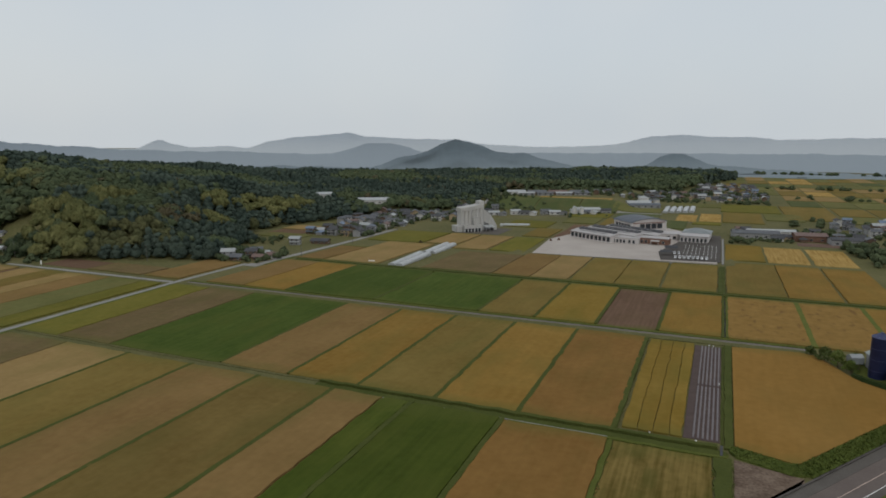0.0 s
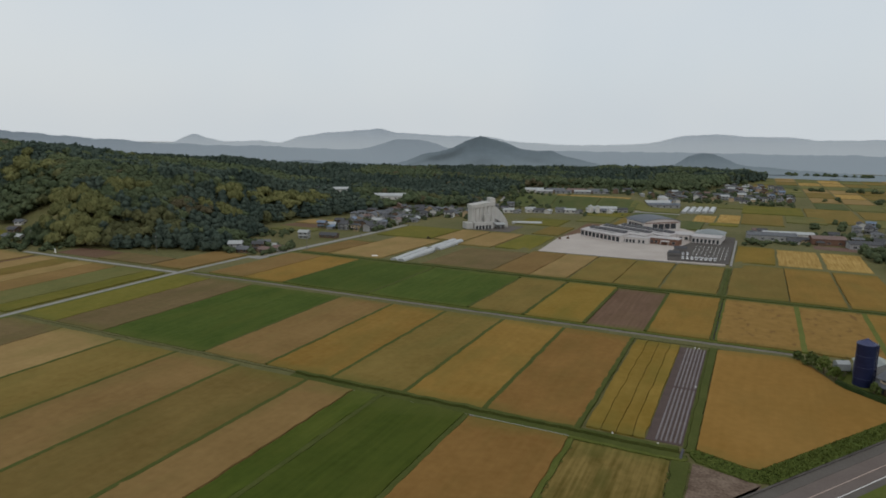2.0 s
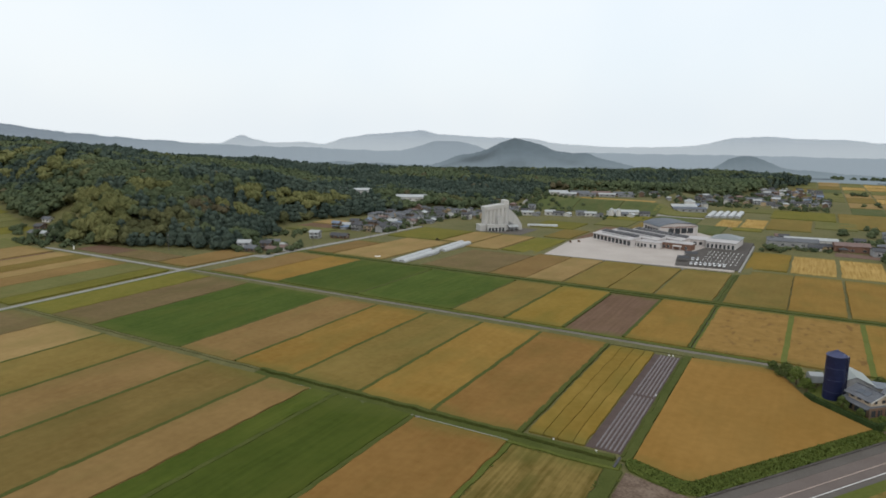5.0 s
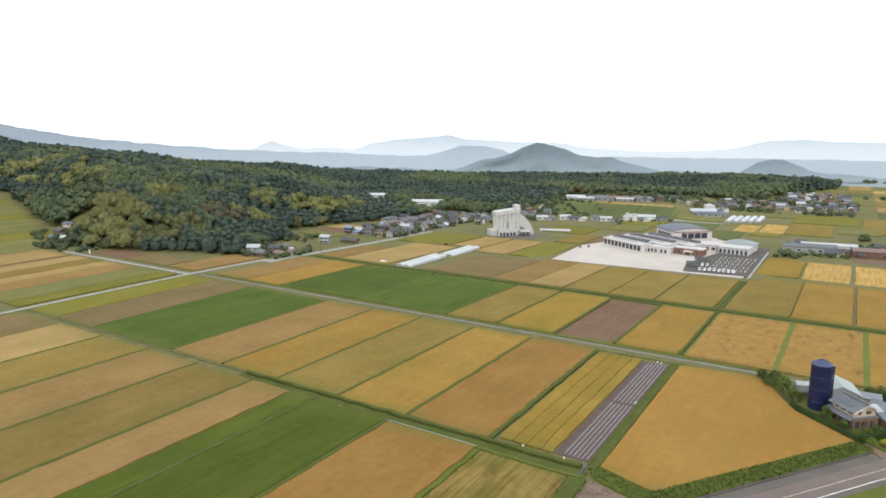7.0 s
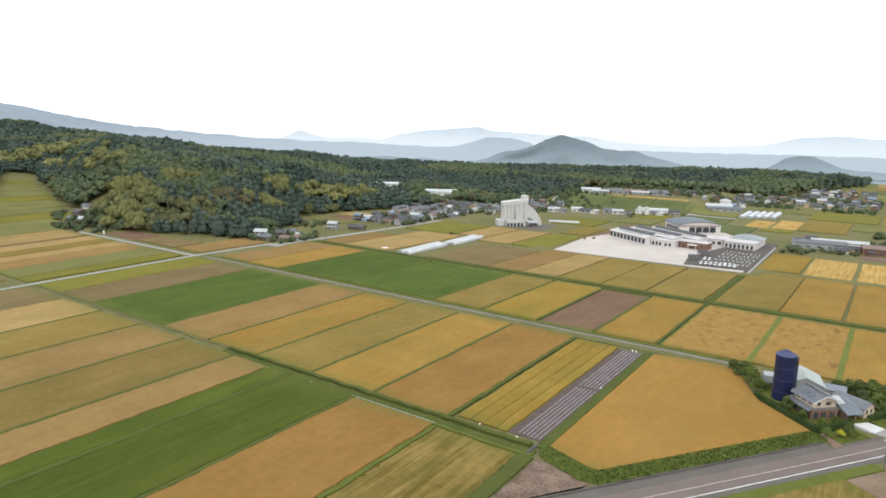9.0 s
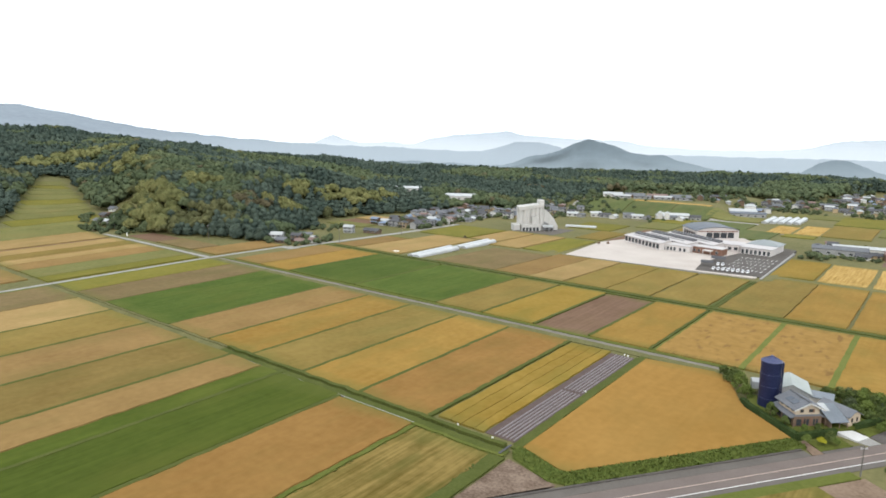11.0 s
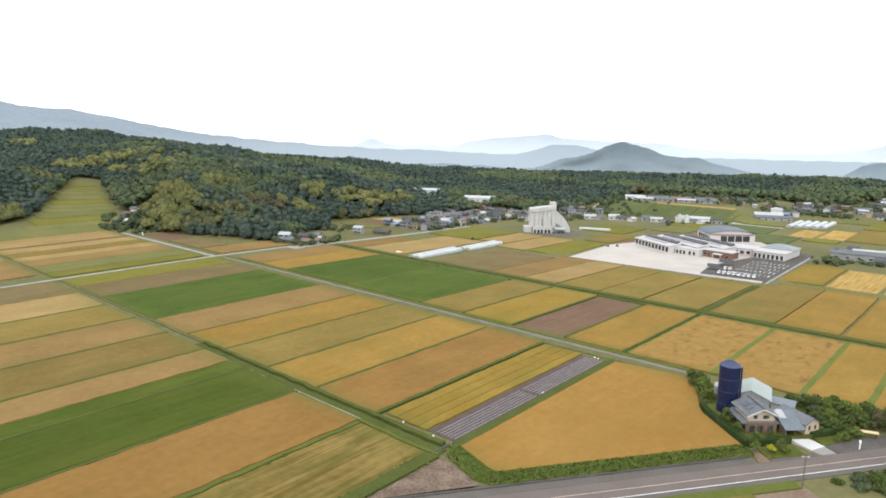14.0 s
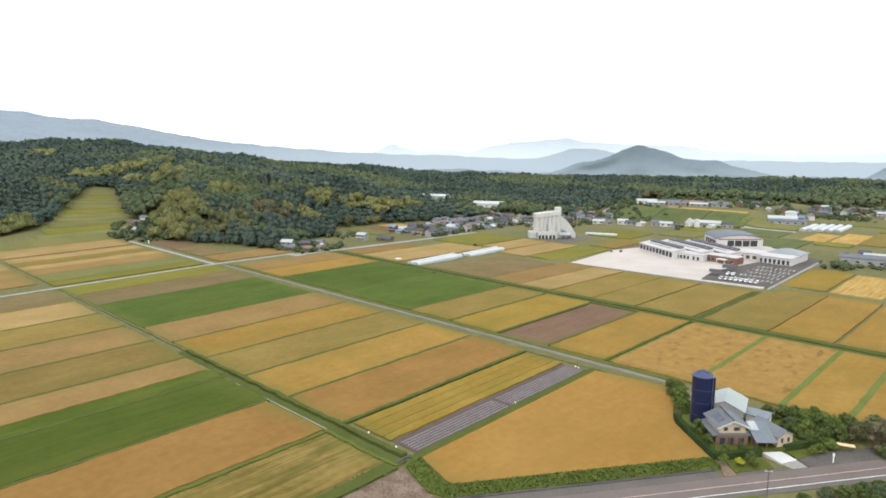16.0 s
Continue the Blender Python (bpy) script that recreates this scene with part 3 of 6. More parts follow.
strip("grass_bank", 4.3, 5.3, 268, 339.6, 0.6, GRASS_DARK, "green grass strip between plots", "grass bank", 0.3, 2.5, "stuff")
strip("ditch", 5.35, 5.85, 268, 338.6, 0.02, WATER_DARK, "narrow dark water ditch", "ditch", 0.1, 6)
strip("grass_bank", 5.9, 6.9, 268, 339.6, 0.6, GRASS, "green grass strip between plots", "grass bank", 0.3, 2.5, "stuff")
for x in (36.2, 62.6, 79.6):
    strip("grass_bank", x - 1.0, x + 1.0, 268.2, 340.2, 0.68, GRASS_FRESH, "bright green grass strip between plots", "grass bank", 0.15, 2.5, "stuff")
strip("grass_bank", 2.6, 4.2, 350, 432, 0.4, GRASS_DARK, "green grass strip between plots", "grass bank", 0.3, 4, "stuff")
strip("grass_bank", 4.4, 5.8, 350, 446, 0.3, GRASS_DARK, "dark grass strip along a narrow ditch", "grass bank", 0.3, 4, "stuff")
for x in (-209, -184, -157.3, -128.7, -102, -75.4, -49.2, -22.3):
    if x > -160:
        strip("grass_bank", x - 0.75, x + 0.75, 173, 257, 0.66, GRASS_DARK, "thin dark grass ridge between plots", "grass bank", 0.2, 2.5, "stuff")
strip("concrete_road", -269.8, -266.6, 60, 320, 0.1, CONCRETE, "pale concrete farm road", "road", 0.1, 6)
strip("concrete_road", -262.5, -257.5, 320, 505, 0.1, CONCRETE, "pale concrete village road", "road", 0.1, 6)
strip("concrete_road", -266, -257, 314, 322, 0.11, CONCRETE, "pale concrete road junction", "road", 0.1, 4)
strip("grass_bank", -265.8, -263.2, 60, 256, 0.25, GRASS, "thin grass verge of the concrete road", "grass bank", 0.3, 2.5, "stuff")
strip("grass_bank", -256.8, -253.4, 322, 352, 0.3, GRASS, "grass verge of the village road", "grass bank", 0.3, 2.5, "stuff")
strip("farm_track", -405, -270.4, 260, 263, 0.08, CONCRETE, "pale farm track towards the side valley", "track", 0.25, 5)

for k, (a, b, c, d, h, mat, dens) in enumerate((
        (-120, 3.5, 171.0, 172.4, 0.8, GRASS_DARK, 3.0), (-263, -120, 171.0, 172.0, 0.6, GRASS_DRY, 2.5), (-120, 6, 168.0, 169.8, 0.6, GRASS_DARK, 3.0), (-263, -120, 168.0, 170.0, 0.6, GRASS_DRY, 2.5), (-50, 6, 166.4, 168.2, 0.6, GRASS, 3.0),
        (5.5, 7.5, 172, 258, 0.6, GRASS, 2.0), (3.3, 6.9, 62, 166.4, 0.9, GRASS_DARK, 3.0), (-22.7, -21.2, 62, 166.4, 0.7, GRASS, 3.0),
        (-262, 34, 258, 262.4, 0.4, GRASS_DRY, 2.0), (-262, 34, 266, 268.2, 0.5, GRASS, 2.0), (-250, 130, 340.8, 343.0, 0.8, GRASS_DARK, 2.0), (-250, 130, 345.8, 349.2, 0.8, GRASS_DARK, 2.0),
        (4.3, 5.2, 268, 338, 0.6, GRASS, 2.5), (6.0, 6.8, 268, 338, 0.6, GRASS, 2.5), (2.6, 5.6, 350, 440, 0.6, GRASS_DARK, 1.5))):
    grass_fringe(a, b, c, d, h * 0.65, mat, dens * 0.6, 30 + k)
for k, x in enumerate((-128.7, -102, -75.4, -49.2, -22.3)):
    grass_fringe(x - 0.4, x + 0.4, 174, 257.4, 0.6, GRASS_DARK, 1.5, 60 + k)
for k, (x, y0, y1) in enumerate(((-165.6, 62, 168), (-136.8, 62, 168), (-107.6, 62, 168), (-195.6, 62, 168), (-51.9, 62, 167), (-80.3, 62, 168), (-96.4, 269, 337), (-70.4, 269, 337), (-44.2, 269, 337), (-19.4, 269, 337), (-149.5, 269, 337), (-200.8, 269, 337))):
    strip("grass_bank", x - 0.75, x + 0.75, y0, y1, 0.7, GRASS_DARK, "thin dark grass ridge between plots", "grass bank", 0.15, 2.5, "stuff")
strip("concrete_road", -252.5, -249.5, 640, 800, 0.1, CONCRETE, "pale winding lane up to the terrace", "road", 0.4, 6)
strip("works_apron", -160, -54, 702, 711, 0.1, CONCRETE, "pale paved apron along the works lane", "yard", 0.3, 8)
strip("farm_track", -250, 0, 651, 654, 0.1, FARM_ROAD, "grey lane between far plots", "track", 0.3, 8)


# ---- the country road and what lies along it ----
ROAD_O, ROAD_D, ROAD_N = Vector((48.2, 185.4)), Vector((0.582, 0.813)), Vector((-0.813, 0.582))


def on_road(s, n):
    """A plan point s metres along the centre line and n metres to its field side."""
    p = ROAD_O + ROAD_D * s + ROAD_N * n
    return (p.x, p.y)


def road_band(name, n0, n1, s0, s1, z0, z1, material, label, category, parent=None, kind="structure"):
    bm = prism([on_road(s0, n0), on_road(s1, n0), on_road(s1, n1), on_road(s0, n1)], z0, z1)
    ob = part(name, bm, material, parent, label)
    return tagged(ob, label, category, kind=kind) if not parent else ob


road = road_band("road", -3.1, 3.6, -140, 330, -0.2, 0.12, ASPHALT, "two-lane country road of worn pinkish-grey asphalt", "road")
road_band("centre_line", -0.07, 0.07, -140, 330, 0.1, 0.128, PAINT_ROSE, "faded rose-white centre line", "", road)
road_band("edge_line", -3.05, -2.88, -140, 330, 0.1, 0.128, PAINT_WHITE, "white edge line", "", road)
road_band("pavement", -5.0, -3.12, -140, 330, -0.2, 0.115, ASPHALT_GREY, "grey asphalt footway along the road", "pavement")
road_band("concrete_apron", 3.62, 6.4, -60, 35, -0.2, 0.16, ASPHALT_GREY, "grey concrete apron beside the road", "pavement")
kerb = road_band("kerb_wall", 6.42, 6.9, -60, 34.5, -0.2, 0.5, ASPHALT_DARK, "low mossy dark concrete kerb wall of a gutter", "kerb")
road_band("concrete_apron", 3.62, 4.7, 39, 52, -0.2, 0.16, ASPHALT_GREY, "grey concrete apron by the farm drive", "pavement")
road_band("gravel_yard", 3.62, 9.4, 58, 110, -0.2, 0.1, ASPHALT_DARK, "dark gravel yard beside the road", "yard")
road_band("grass_bank", -8.2, -5.05, -140, 37, -0.2, 0.35, GRASS, "mown green roadside verge", "grass bank", kind="stuff")
road_band("barley_field", -30, -8.3, -140, 24, -0.2, 0.45, CROP["rough"], "patchy yellow-green field below the road", "field", kind="stuff")
road_band("vegetable_plot", -22, -8.3, 24.4, 38, -0.2, 0.12, SOIL, "bare pale vegetable plot below the road", "field", kind="stuff")

# the big ripe plot between the film rows and the farm, and the bare triangle
big = prism([(7.8, 173.8), (7.9, 256.4), (30, 259), (35.2, 256.5), (38.6, 249), (42.8, 239.2), (45.2, 235.2), (52.2, 229.0), (59.6, 222.4), on_road(-28.0, 12.4), (19.5, 170)], -0.3, 0.65)
tagged(part("barley_field", big, CROP["deep"]), "ripe golden barley in a five-sided plot", "field", kind="stuff")
SOIL_RED = surface("bare_red_soil", (0.085, 0.056, 0.04), (0.215, 0.16, 0.12), 0.22, 1.4, bump=0.12, bump_scale=2.0, spread=0.16)
tri = prism([(7.6, 167.2), (7.2, 118), on_road(-80, 7.2), on_road(-34.5, 7.2), (22.5, 163.6)], -0.3, 0.1)
tagged(part("bare_plot", tri, SOIL_RED), "bare reddish soil in a triangular plot", "field", kind="stuff")
tagged(part("footbridge", box(4.4, 5.0, 167.5, 173.0, 0.42, 0.56), ROOF_DARK), "narrow dark plank bridge over the ditch", "bridge")


BANK_GREEN = surface("bank_weeds", (0.06, 0.084, 0.018), (0.112, 0.132, 0.032), 0.1, 0.8)


def tufted_bank(name, outline, height, material, label, blades=5, seed=1):
    """An overgrown bank: a low bed with a coat of upright leaf tufts."""
    rng = random.Random(seed)
    xs, ys = [p[0] for p in outline], [p[1] for p in outline]
    bm = prism(outline, -0.3, height * 0.55)
    n = len(outline)

    def inside(x, y):
        odd = False
        for i in range(n):
            (ax, ay), (bx, by) = outline[i], outline[(i + 1) % n]
            if (ay > y) != (by > y) and x < (bx - ax) * (y - ay) / (by - ay) + ax:
                odd = not odd
        return odd

    area = (max(xs) - min(xs)) * (max(ys) - min(ys))
    for _ in range(int(area * blades)):
        x, y = rng.uniform(min(xs), max(xs)), rng.uniform(min(ys), max(ys))
        if not inside(x, y):
            continue
        a, h, w = rng.uniform(0, math.tau), height * rng.uniform(0.62, 0.92), rng.uniform(0.13, 0.26)
        dx, dy = w * math.cos(a), w * math.sin(a)
        v = [bm.verts.new(p) for p in ((x - dx, y - dy, height * 0.4), (x + dx, y + dy, height * 0.4), (x + dx * 0.6 + dy * 1.5, y + dy * 0.6 - dx * 1.5, h), (x - dx * 0.6 + dy * 1.5, y - dy * 0.6 - dx * 1.5, h * 0.9))]
        bm.faces.new(v)
    return tagged(part(name, bm, material), label, "grass bank", kind="stuff")


tufted_bank("grass_bank", [on_road(-31, 7.0), on_road(36.5, 6.9), on_road(37.2, 9.5), on_road(36, 12), on_road(-29, 12.2)], 1.2, BANK_GREEN, "tall fresh green weeds on a bank above the road", 15, 2)
tufted_bank("grass_bank", [(6.6, 170.6), (8.2, 168.2), (20, 163.9), on_road(-29.5, 7.2), on_road(-27.5, 12.2), (20, 169.6), (8.6, 173.6), (6.4, 173.2)], 0.9, BANK_GREEN, "green weeds on the ditch bank", 15, 3)
tufted_bank("grass_bank", [on_road(38.8, 4.8), on_road(49, 4.6), on_road(49.6, 9.6), on_road(40, 10.4)], 0.5, GRASS, "short rough grass in front of the garden hedge", 4, 4)
tufted_bank("grass_bank", [on_road(57.5, 7.6), on_road(66, 9.4), on_road(67, 12.8), on_road(58, 12.2)], 0.5, GRASS, "rough grass beside the drive", 4, 5)


# ---- plants built one by one ----
def leaf_shell(rng, lobes, count, size, flat=0.75, jitter=0.38, depth=0.82):
    """Leaf clumps spread over the outside of a few lobes (x, y, z, radius): arrays of quads."""
    quads = []
    total = sum(l[3] ** 2 for l in lobes)
    for k, (cx, cy, cz, r) in enumerate(lobes):
        made, tries = 0, 0
        want = max(4, int(count * r * r / total))
        while made < want and tries < want * 6:
            tries += 1
            d = Vector((rng.gauss(0, 1), rng.gauss(0, 1), rng.gauss(0, 1)))
            d.normalize()
            if d.z < -0.55:
                continue
            p = Vector((cx, cy, cz)) + Vector((d.x, d.y, d.z * flat)) * r * rng.uniform(depth, 1.1)
            if any(j != k and (p - Vector(o[:3])).length < o[3] * 0.75 for j, o in enumerate(lobes)):
                continue
            nrm = (d + Vector((rng.gauss(0, jitter), rng.gauss(0, jitter), rng.gauss(0, jitter)))).normalized()
            u = nrm.cross(Vector((rng.gauss(0, 1), rng.gauss(0, 1), rng.gauss(0, 1)))).normalized()
            v = nrm.cross(u)
            s = size * rng.uniform(0.6, 1.3)
            quads.append([p + u * s, p + v * s * 0.8, p - u * s * rng.uniform(0.7, 1.1), p - v * s * 0.7])
            made += 1
    return quads


def add_core(bm, lobes, shrink=0.8):
    for cx, cy, cz, r in lobes:
        bmesh.ops.create_icosphere(bm, subdivisions=1, radius=r * shrink, matrix=Matrix.Translation((cx, cy, cz)) @ Matrix.Diagonal((1, 1, 0.75, 1)))


def add_quads(bm, quads):
    for q in quads:
        bm.faces.new([bm.verts.new(p) for p in q])


def limb(bm, a, b, r0, r1, sides=6):
    a, b = Vector(a), Vector(b)
    w = (b - a).normalized()
    u = w.orthogonal().normalized()
    v = w.cross(u)
    ring = [[bm.verts.new(c + (u * math.cos(t) + v * math.sin(t)) * r) for t in [math.tau * i / sides for i in range(sides)]] for c, r in ((a, r0), (b, r1))]
    for i in range(sides):
        bm.faces.new((ring[0][i], ring[0][(i + 1) % sides], ring[1][(i + 1) % sides], ring[1][i]))
    bm.faces.new(ring[1])


def garden_tree(x, y, height, spread, material, label, seed, z=0.0, clumps=1000, name="garden_tree", size=0.22):
    rng = random.Random(seed)
    ob = thing(name, x, y, z, rng.uniform(0, 360), label, "tree")
    bm = bmesh.new()
    top = height * 0.55
    limb(bm, (0, 0, -0.2), (0.1, 0.05, top), 0.035 * height, 0.02 * height, 8)
    lobes = [(0, 0, height - spread * 0.5, spread * 0.46)]
    for i in range(15):
        a = math.tau * i / 15 * 2 + rng.uniform(-0.5, 0.5)
        r = spread * rng.uniform(0.22, 0.4)
        reach = spread * rng.uniform(0.25, 0.85)
        high = height * (0.9 - 0.5 * (reach / spread) ** 2) - r
        c = (math.cos(a) * reach, math.sin(a) * reach, max(0.55 * r, high * rng.uniform(0.45, 1.05)))
        limb(bm, (0.05, 0.02, top * 0.7), c, 0.015 * height, 0.006 * height, 5)
        lobes.append((*c, r))
    part("trunk", bm, BARK, ob, "brown trunk with spreading limbs")
    bm = bmesh.new()
    add_core(bm, lobes, 0.5)
    add_quads(bm, leaf_shell(rng, lobes, clumps, size, 0.85, 0.6, 0.6))
    part("crown", bm, material, ob)
    return ob


def hedge(points, width, height, material, label, seed):
    """A clipped hedge along a plan line, with a leafy coat."""
    rng = random.Random(seed)
    bm = bmesh.new()
    for (ax, ay), (bx, by) in zip(points, points[1:]):
        d = Vector((bx - ax, by - ay))
        length = d.length
        d.normalize()
        side = Vector((-d.y, d.x)) * width / 2
        low = [(ax + side.x, ay + side.y), (bx + side.x, by + side.y), (bx - side.x, by - side.y), (ax - side.x, ay - side.y)]
        v = [bm.verts.new((px, py, zz)) for zz in (-0.1, height * 0.92) for px, py in low]
        for f in ((3, 2, 1, 0), (4, 5, 6, 7), (0, 1, 5, 4), (1, 2, 6, 5), (2, 3, 7, 6), (3, 0, 4, 7)):
            bm.faces.new([v[i] for i in f])
        for _ in range(int(length * 26)):
            s, o = rng.uniform(0, length), rng.uniform(-0.5, 0.5)
            if rng.random() < 0.5:
                p, nrm = Vector((0, 0, height * rng.uniform(0.9, 1.02))), Vector((0, 0, 1))
            else:
                o = math.copysign(0.52, o)
                p, nrm = Vector((0, 0, rng.uniform(0.1, height))), Vector((side.x, side.y, 0)) * math.copysign(1, o)
            p += Vector((ax + d.x * s + side.x * 2 * o, ay + d.y * s + side.y * 2 * o, 0))
            nrm = (nrm.normalized() + Vector((rng.gauss(0, 0.4), rng.gauss(0, 0.4), rng.gauss(0, 0.4)))).normalized()
            u = nrm.orthogonal().normalized() * rng.uniform(0.12, 0.24)
            w = nrm.cross(u)
            bm.faces.new([bm.verts.new(p + q) for q in (u, w, -u, -w)])
    return tagged(part("hedge", bm, material), label, "hedge")


# ---- the farmstead with the blue silo ----
def blue_silo(x, y):
    ob = thing("silo", x, y, 0.1, 0, "tall dark blue enamelled steel silo with a faded cone roof", "silo")
    for k in range(4):
        part("ring", tube(0, 0, 0.1 + 3.6 * k, 3.66 + 3.6 * k, 2.7, 2.7, 40), SILO_BLUE, ob)
    for k in range(1, 4):
        bm = tube(0, 0, 0.1 + 3.6 * k - 0.06, 0.1 + 3.6 * k + 0.06, 2.76, 2.76, 40)
        part("seam_band", bm, SILO_CAP, ob, "pale joint band")
    part("base", tube(0, 0, -0.3, 0.12, 3.0, 3.0, 40), CONCRETE, ob)
    bm = bmesh.new()
    tube(0, 0, 14.46, 14.6, 2.82, 2.82, 40, bm)
    tube(0, 0, 14.6, 15.9, 2.8, 0.4, 24, bm)
    roof = part("roof", bm, SILO_CAP, ob, "faded violet-blue cone roof")
    part("cap", tube(0, 0, 15.85, 16.15, 0.45, 0.35, 16), SILO_CAP, roof)
    for k in range(12):
        a = math.tau * k / 12
        bm = bmesh.new()
        limb(bm, (2.78 * math.cos(a), 2.78 * math.sin(a), 14.66), (0.42 * math.cos(a), 0.5 * math.sin(a), 15.95), 0.05, 0.05, 4)
        part("rib", bm, SILO_CAP, roof)
    bm = bmesh.new()
    for o in (-0.28, 0.28):
        limb(bm, (2.9, o, 0.2), (2.9, o, 15.0), 0.03, 0.03, 4)
    for k in range(48):
        limb(bm, (2.9, -0.28, 0.4 + 0.3 * k), (2.9, 0.28, 0.4 + 0.3 * k), 0.02, 0.02, 4)
    part("ladder", bm, STEEL, ob, "galvanised ladder")
    part("chute", box(-0.45, 0.45, -3.3, -2.6, 0.3, 14.4), SILO_BLUE, ob, "blue unloading chute").rotation_euler = (0, 0, radians(100))
    return ob


blue_silo(50.3, 239.6)


def gable_roof(w, d, eave, ridge, over=0.6, thick=0.22, along="x"):
    """Roof slabs of a gable over a w (x) by d (y) house, centred; the ridge runs along x."""
    half, hw = d / 2 + over, w / 2 + over
    drop = (ridge - eave) / (d / 2) * over
    prof = [(-half, eave - drop), (0, ridge), (half, eave - drop), (half, eave - drop + thick), (0, ridge + thick), (-half, eave - drop + thick)]
    bm = bmesh.new()
    add_profile(bm, prof, -hw, hw)
    if along == "y":
        bmesh.ops.rotate(bm, verts=bm.verts, matrix=Matrix.Rotation(math.pi / 2, 3, "Z"))
    return bm


def gable_walls(w, d, eave, ridge, along="x"):
    bm = bmesh.new()
    add_profile(bm, [(-d / 2, -0.3), (-d / 2, eave), (0, ridge), (d / 2, eave), (d / 2, -0.3)], -w / 2, w / 2)
    if along == "y":
        bmesh.ops.rotate(bm, verts=bm.verts, matrix=Matrix.Rotation(math.pi / 2, 3, "Z"))
    return bm


def hip_roof(w, d, eave, ridge, over=0.6, hip=None, thick=0.2):
    hw, hd = w / 2 + over, d / 2 + over
    run = max(0.0, w / 2 - (d / 2 if hip is None else hip))
    bm = bmesh.new()
    low = [bm.verts.new(p) for p in ((-hw, -hd, eave - 0.15), (hw, -hd, eave - 0.15), (hw, hd, eave - 0.15), (-hw, hd, eave - 0.15))]
    mid = [bm.verts.new((v.co.x, v.co.y, eave - 0.15 + thick)) for v in low]
    if run > 0.05:
        a, b = bm.verts.new((-run, 0, ridge)), bm.verts.new((run, 0, ridge))
        bm.faces.new((mid[0], mid[1], b, a)), bm.faces.new((mid[2], mid[3], a, b)), bm.faces.new((mid[1], mid[2], b)), bm.faces.new((mid[3], mid[0], a))
    else:
        a = bm.verts.new((0, 0, ridge))
        for i in range(4):
            bm.faces.new((mid[i], mid[(i + 1) % 4], a))
    for i in range(4):
        bm.faces.new((low[i], low[(i + 1) % 4], mid[(i + 1) % 4], mid[i]))
    bm.faces.new(low[::-1])
    return bm


def window(parent, x, y, z, wide, high, face, frame_mat=None):
    """A framed window on a wall that looks along face ('+x', '-x', '+y' or '-y')."""
    sign = 1 if face[0] == "+" else -1
    if face[1] == "y":
        fr = box(x - wide / 2, x + wide / 2, min(y, y + 0.08 * sign), max(y, y + 0.08 * sign), z, z + high)
        gl = box(x - wide / 2 + 0.07, x + wide / 2 - 0.07, min(y, y + 0.1 * sign), max(y, y + 0.1 * sign), z + 0.07, z + high - 0.07)
    else:
        fr = box(min(x, x + 0.08 * sign), max(x, x + 0.08 * sign), y - wide / 2, y + wide / 2, z, z + high)
        gl = box(min(x, x + 0.1 * sign), max(x, x + 0.1 * sign), y - wide / 2 + 0.07, y + wide / 2 - 0.07, z + 0.07, z + high - 0.07)
    ob = part("window", fr, frame_mat or WALL_WHITE, parent)
    part("pane", gl, GLASS, ob)
    return ob


FARM_TURN, PAD = 43.0, 1.2  # the farmstead stands on a raised yard


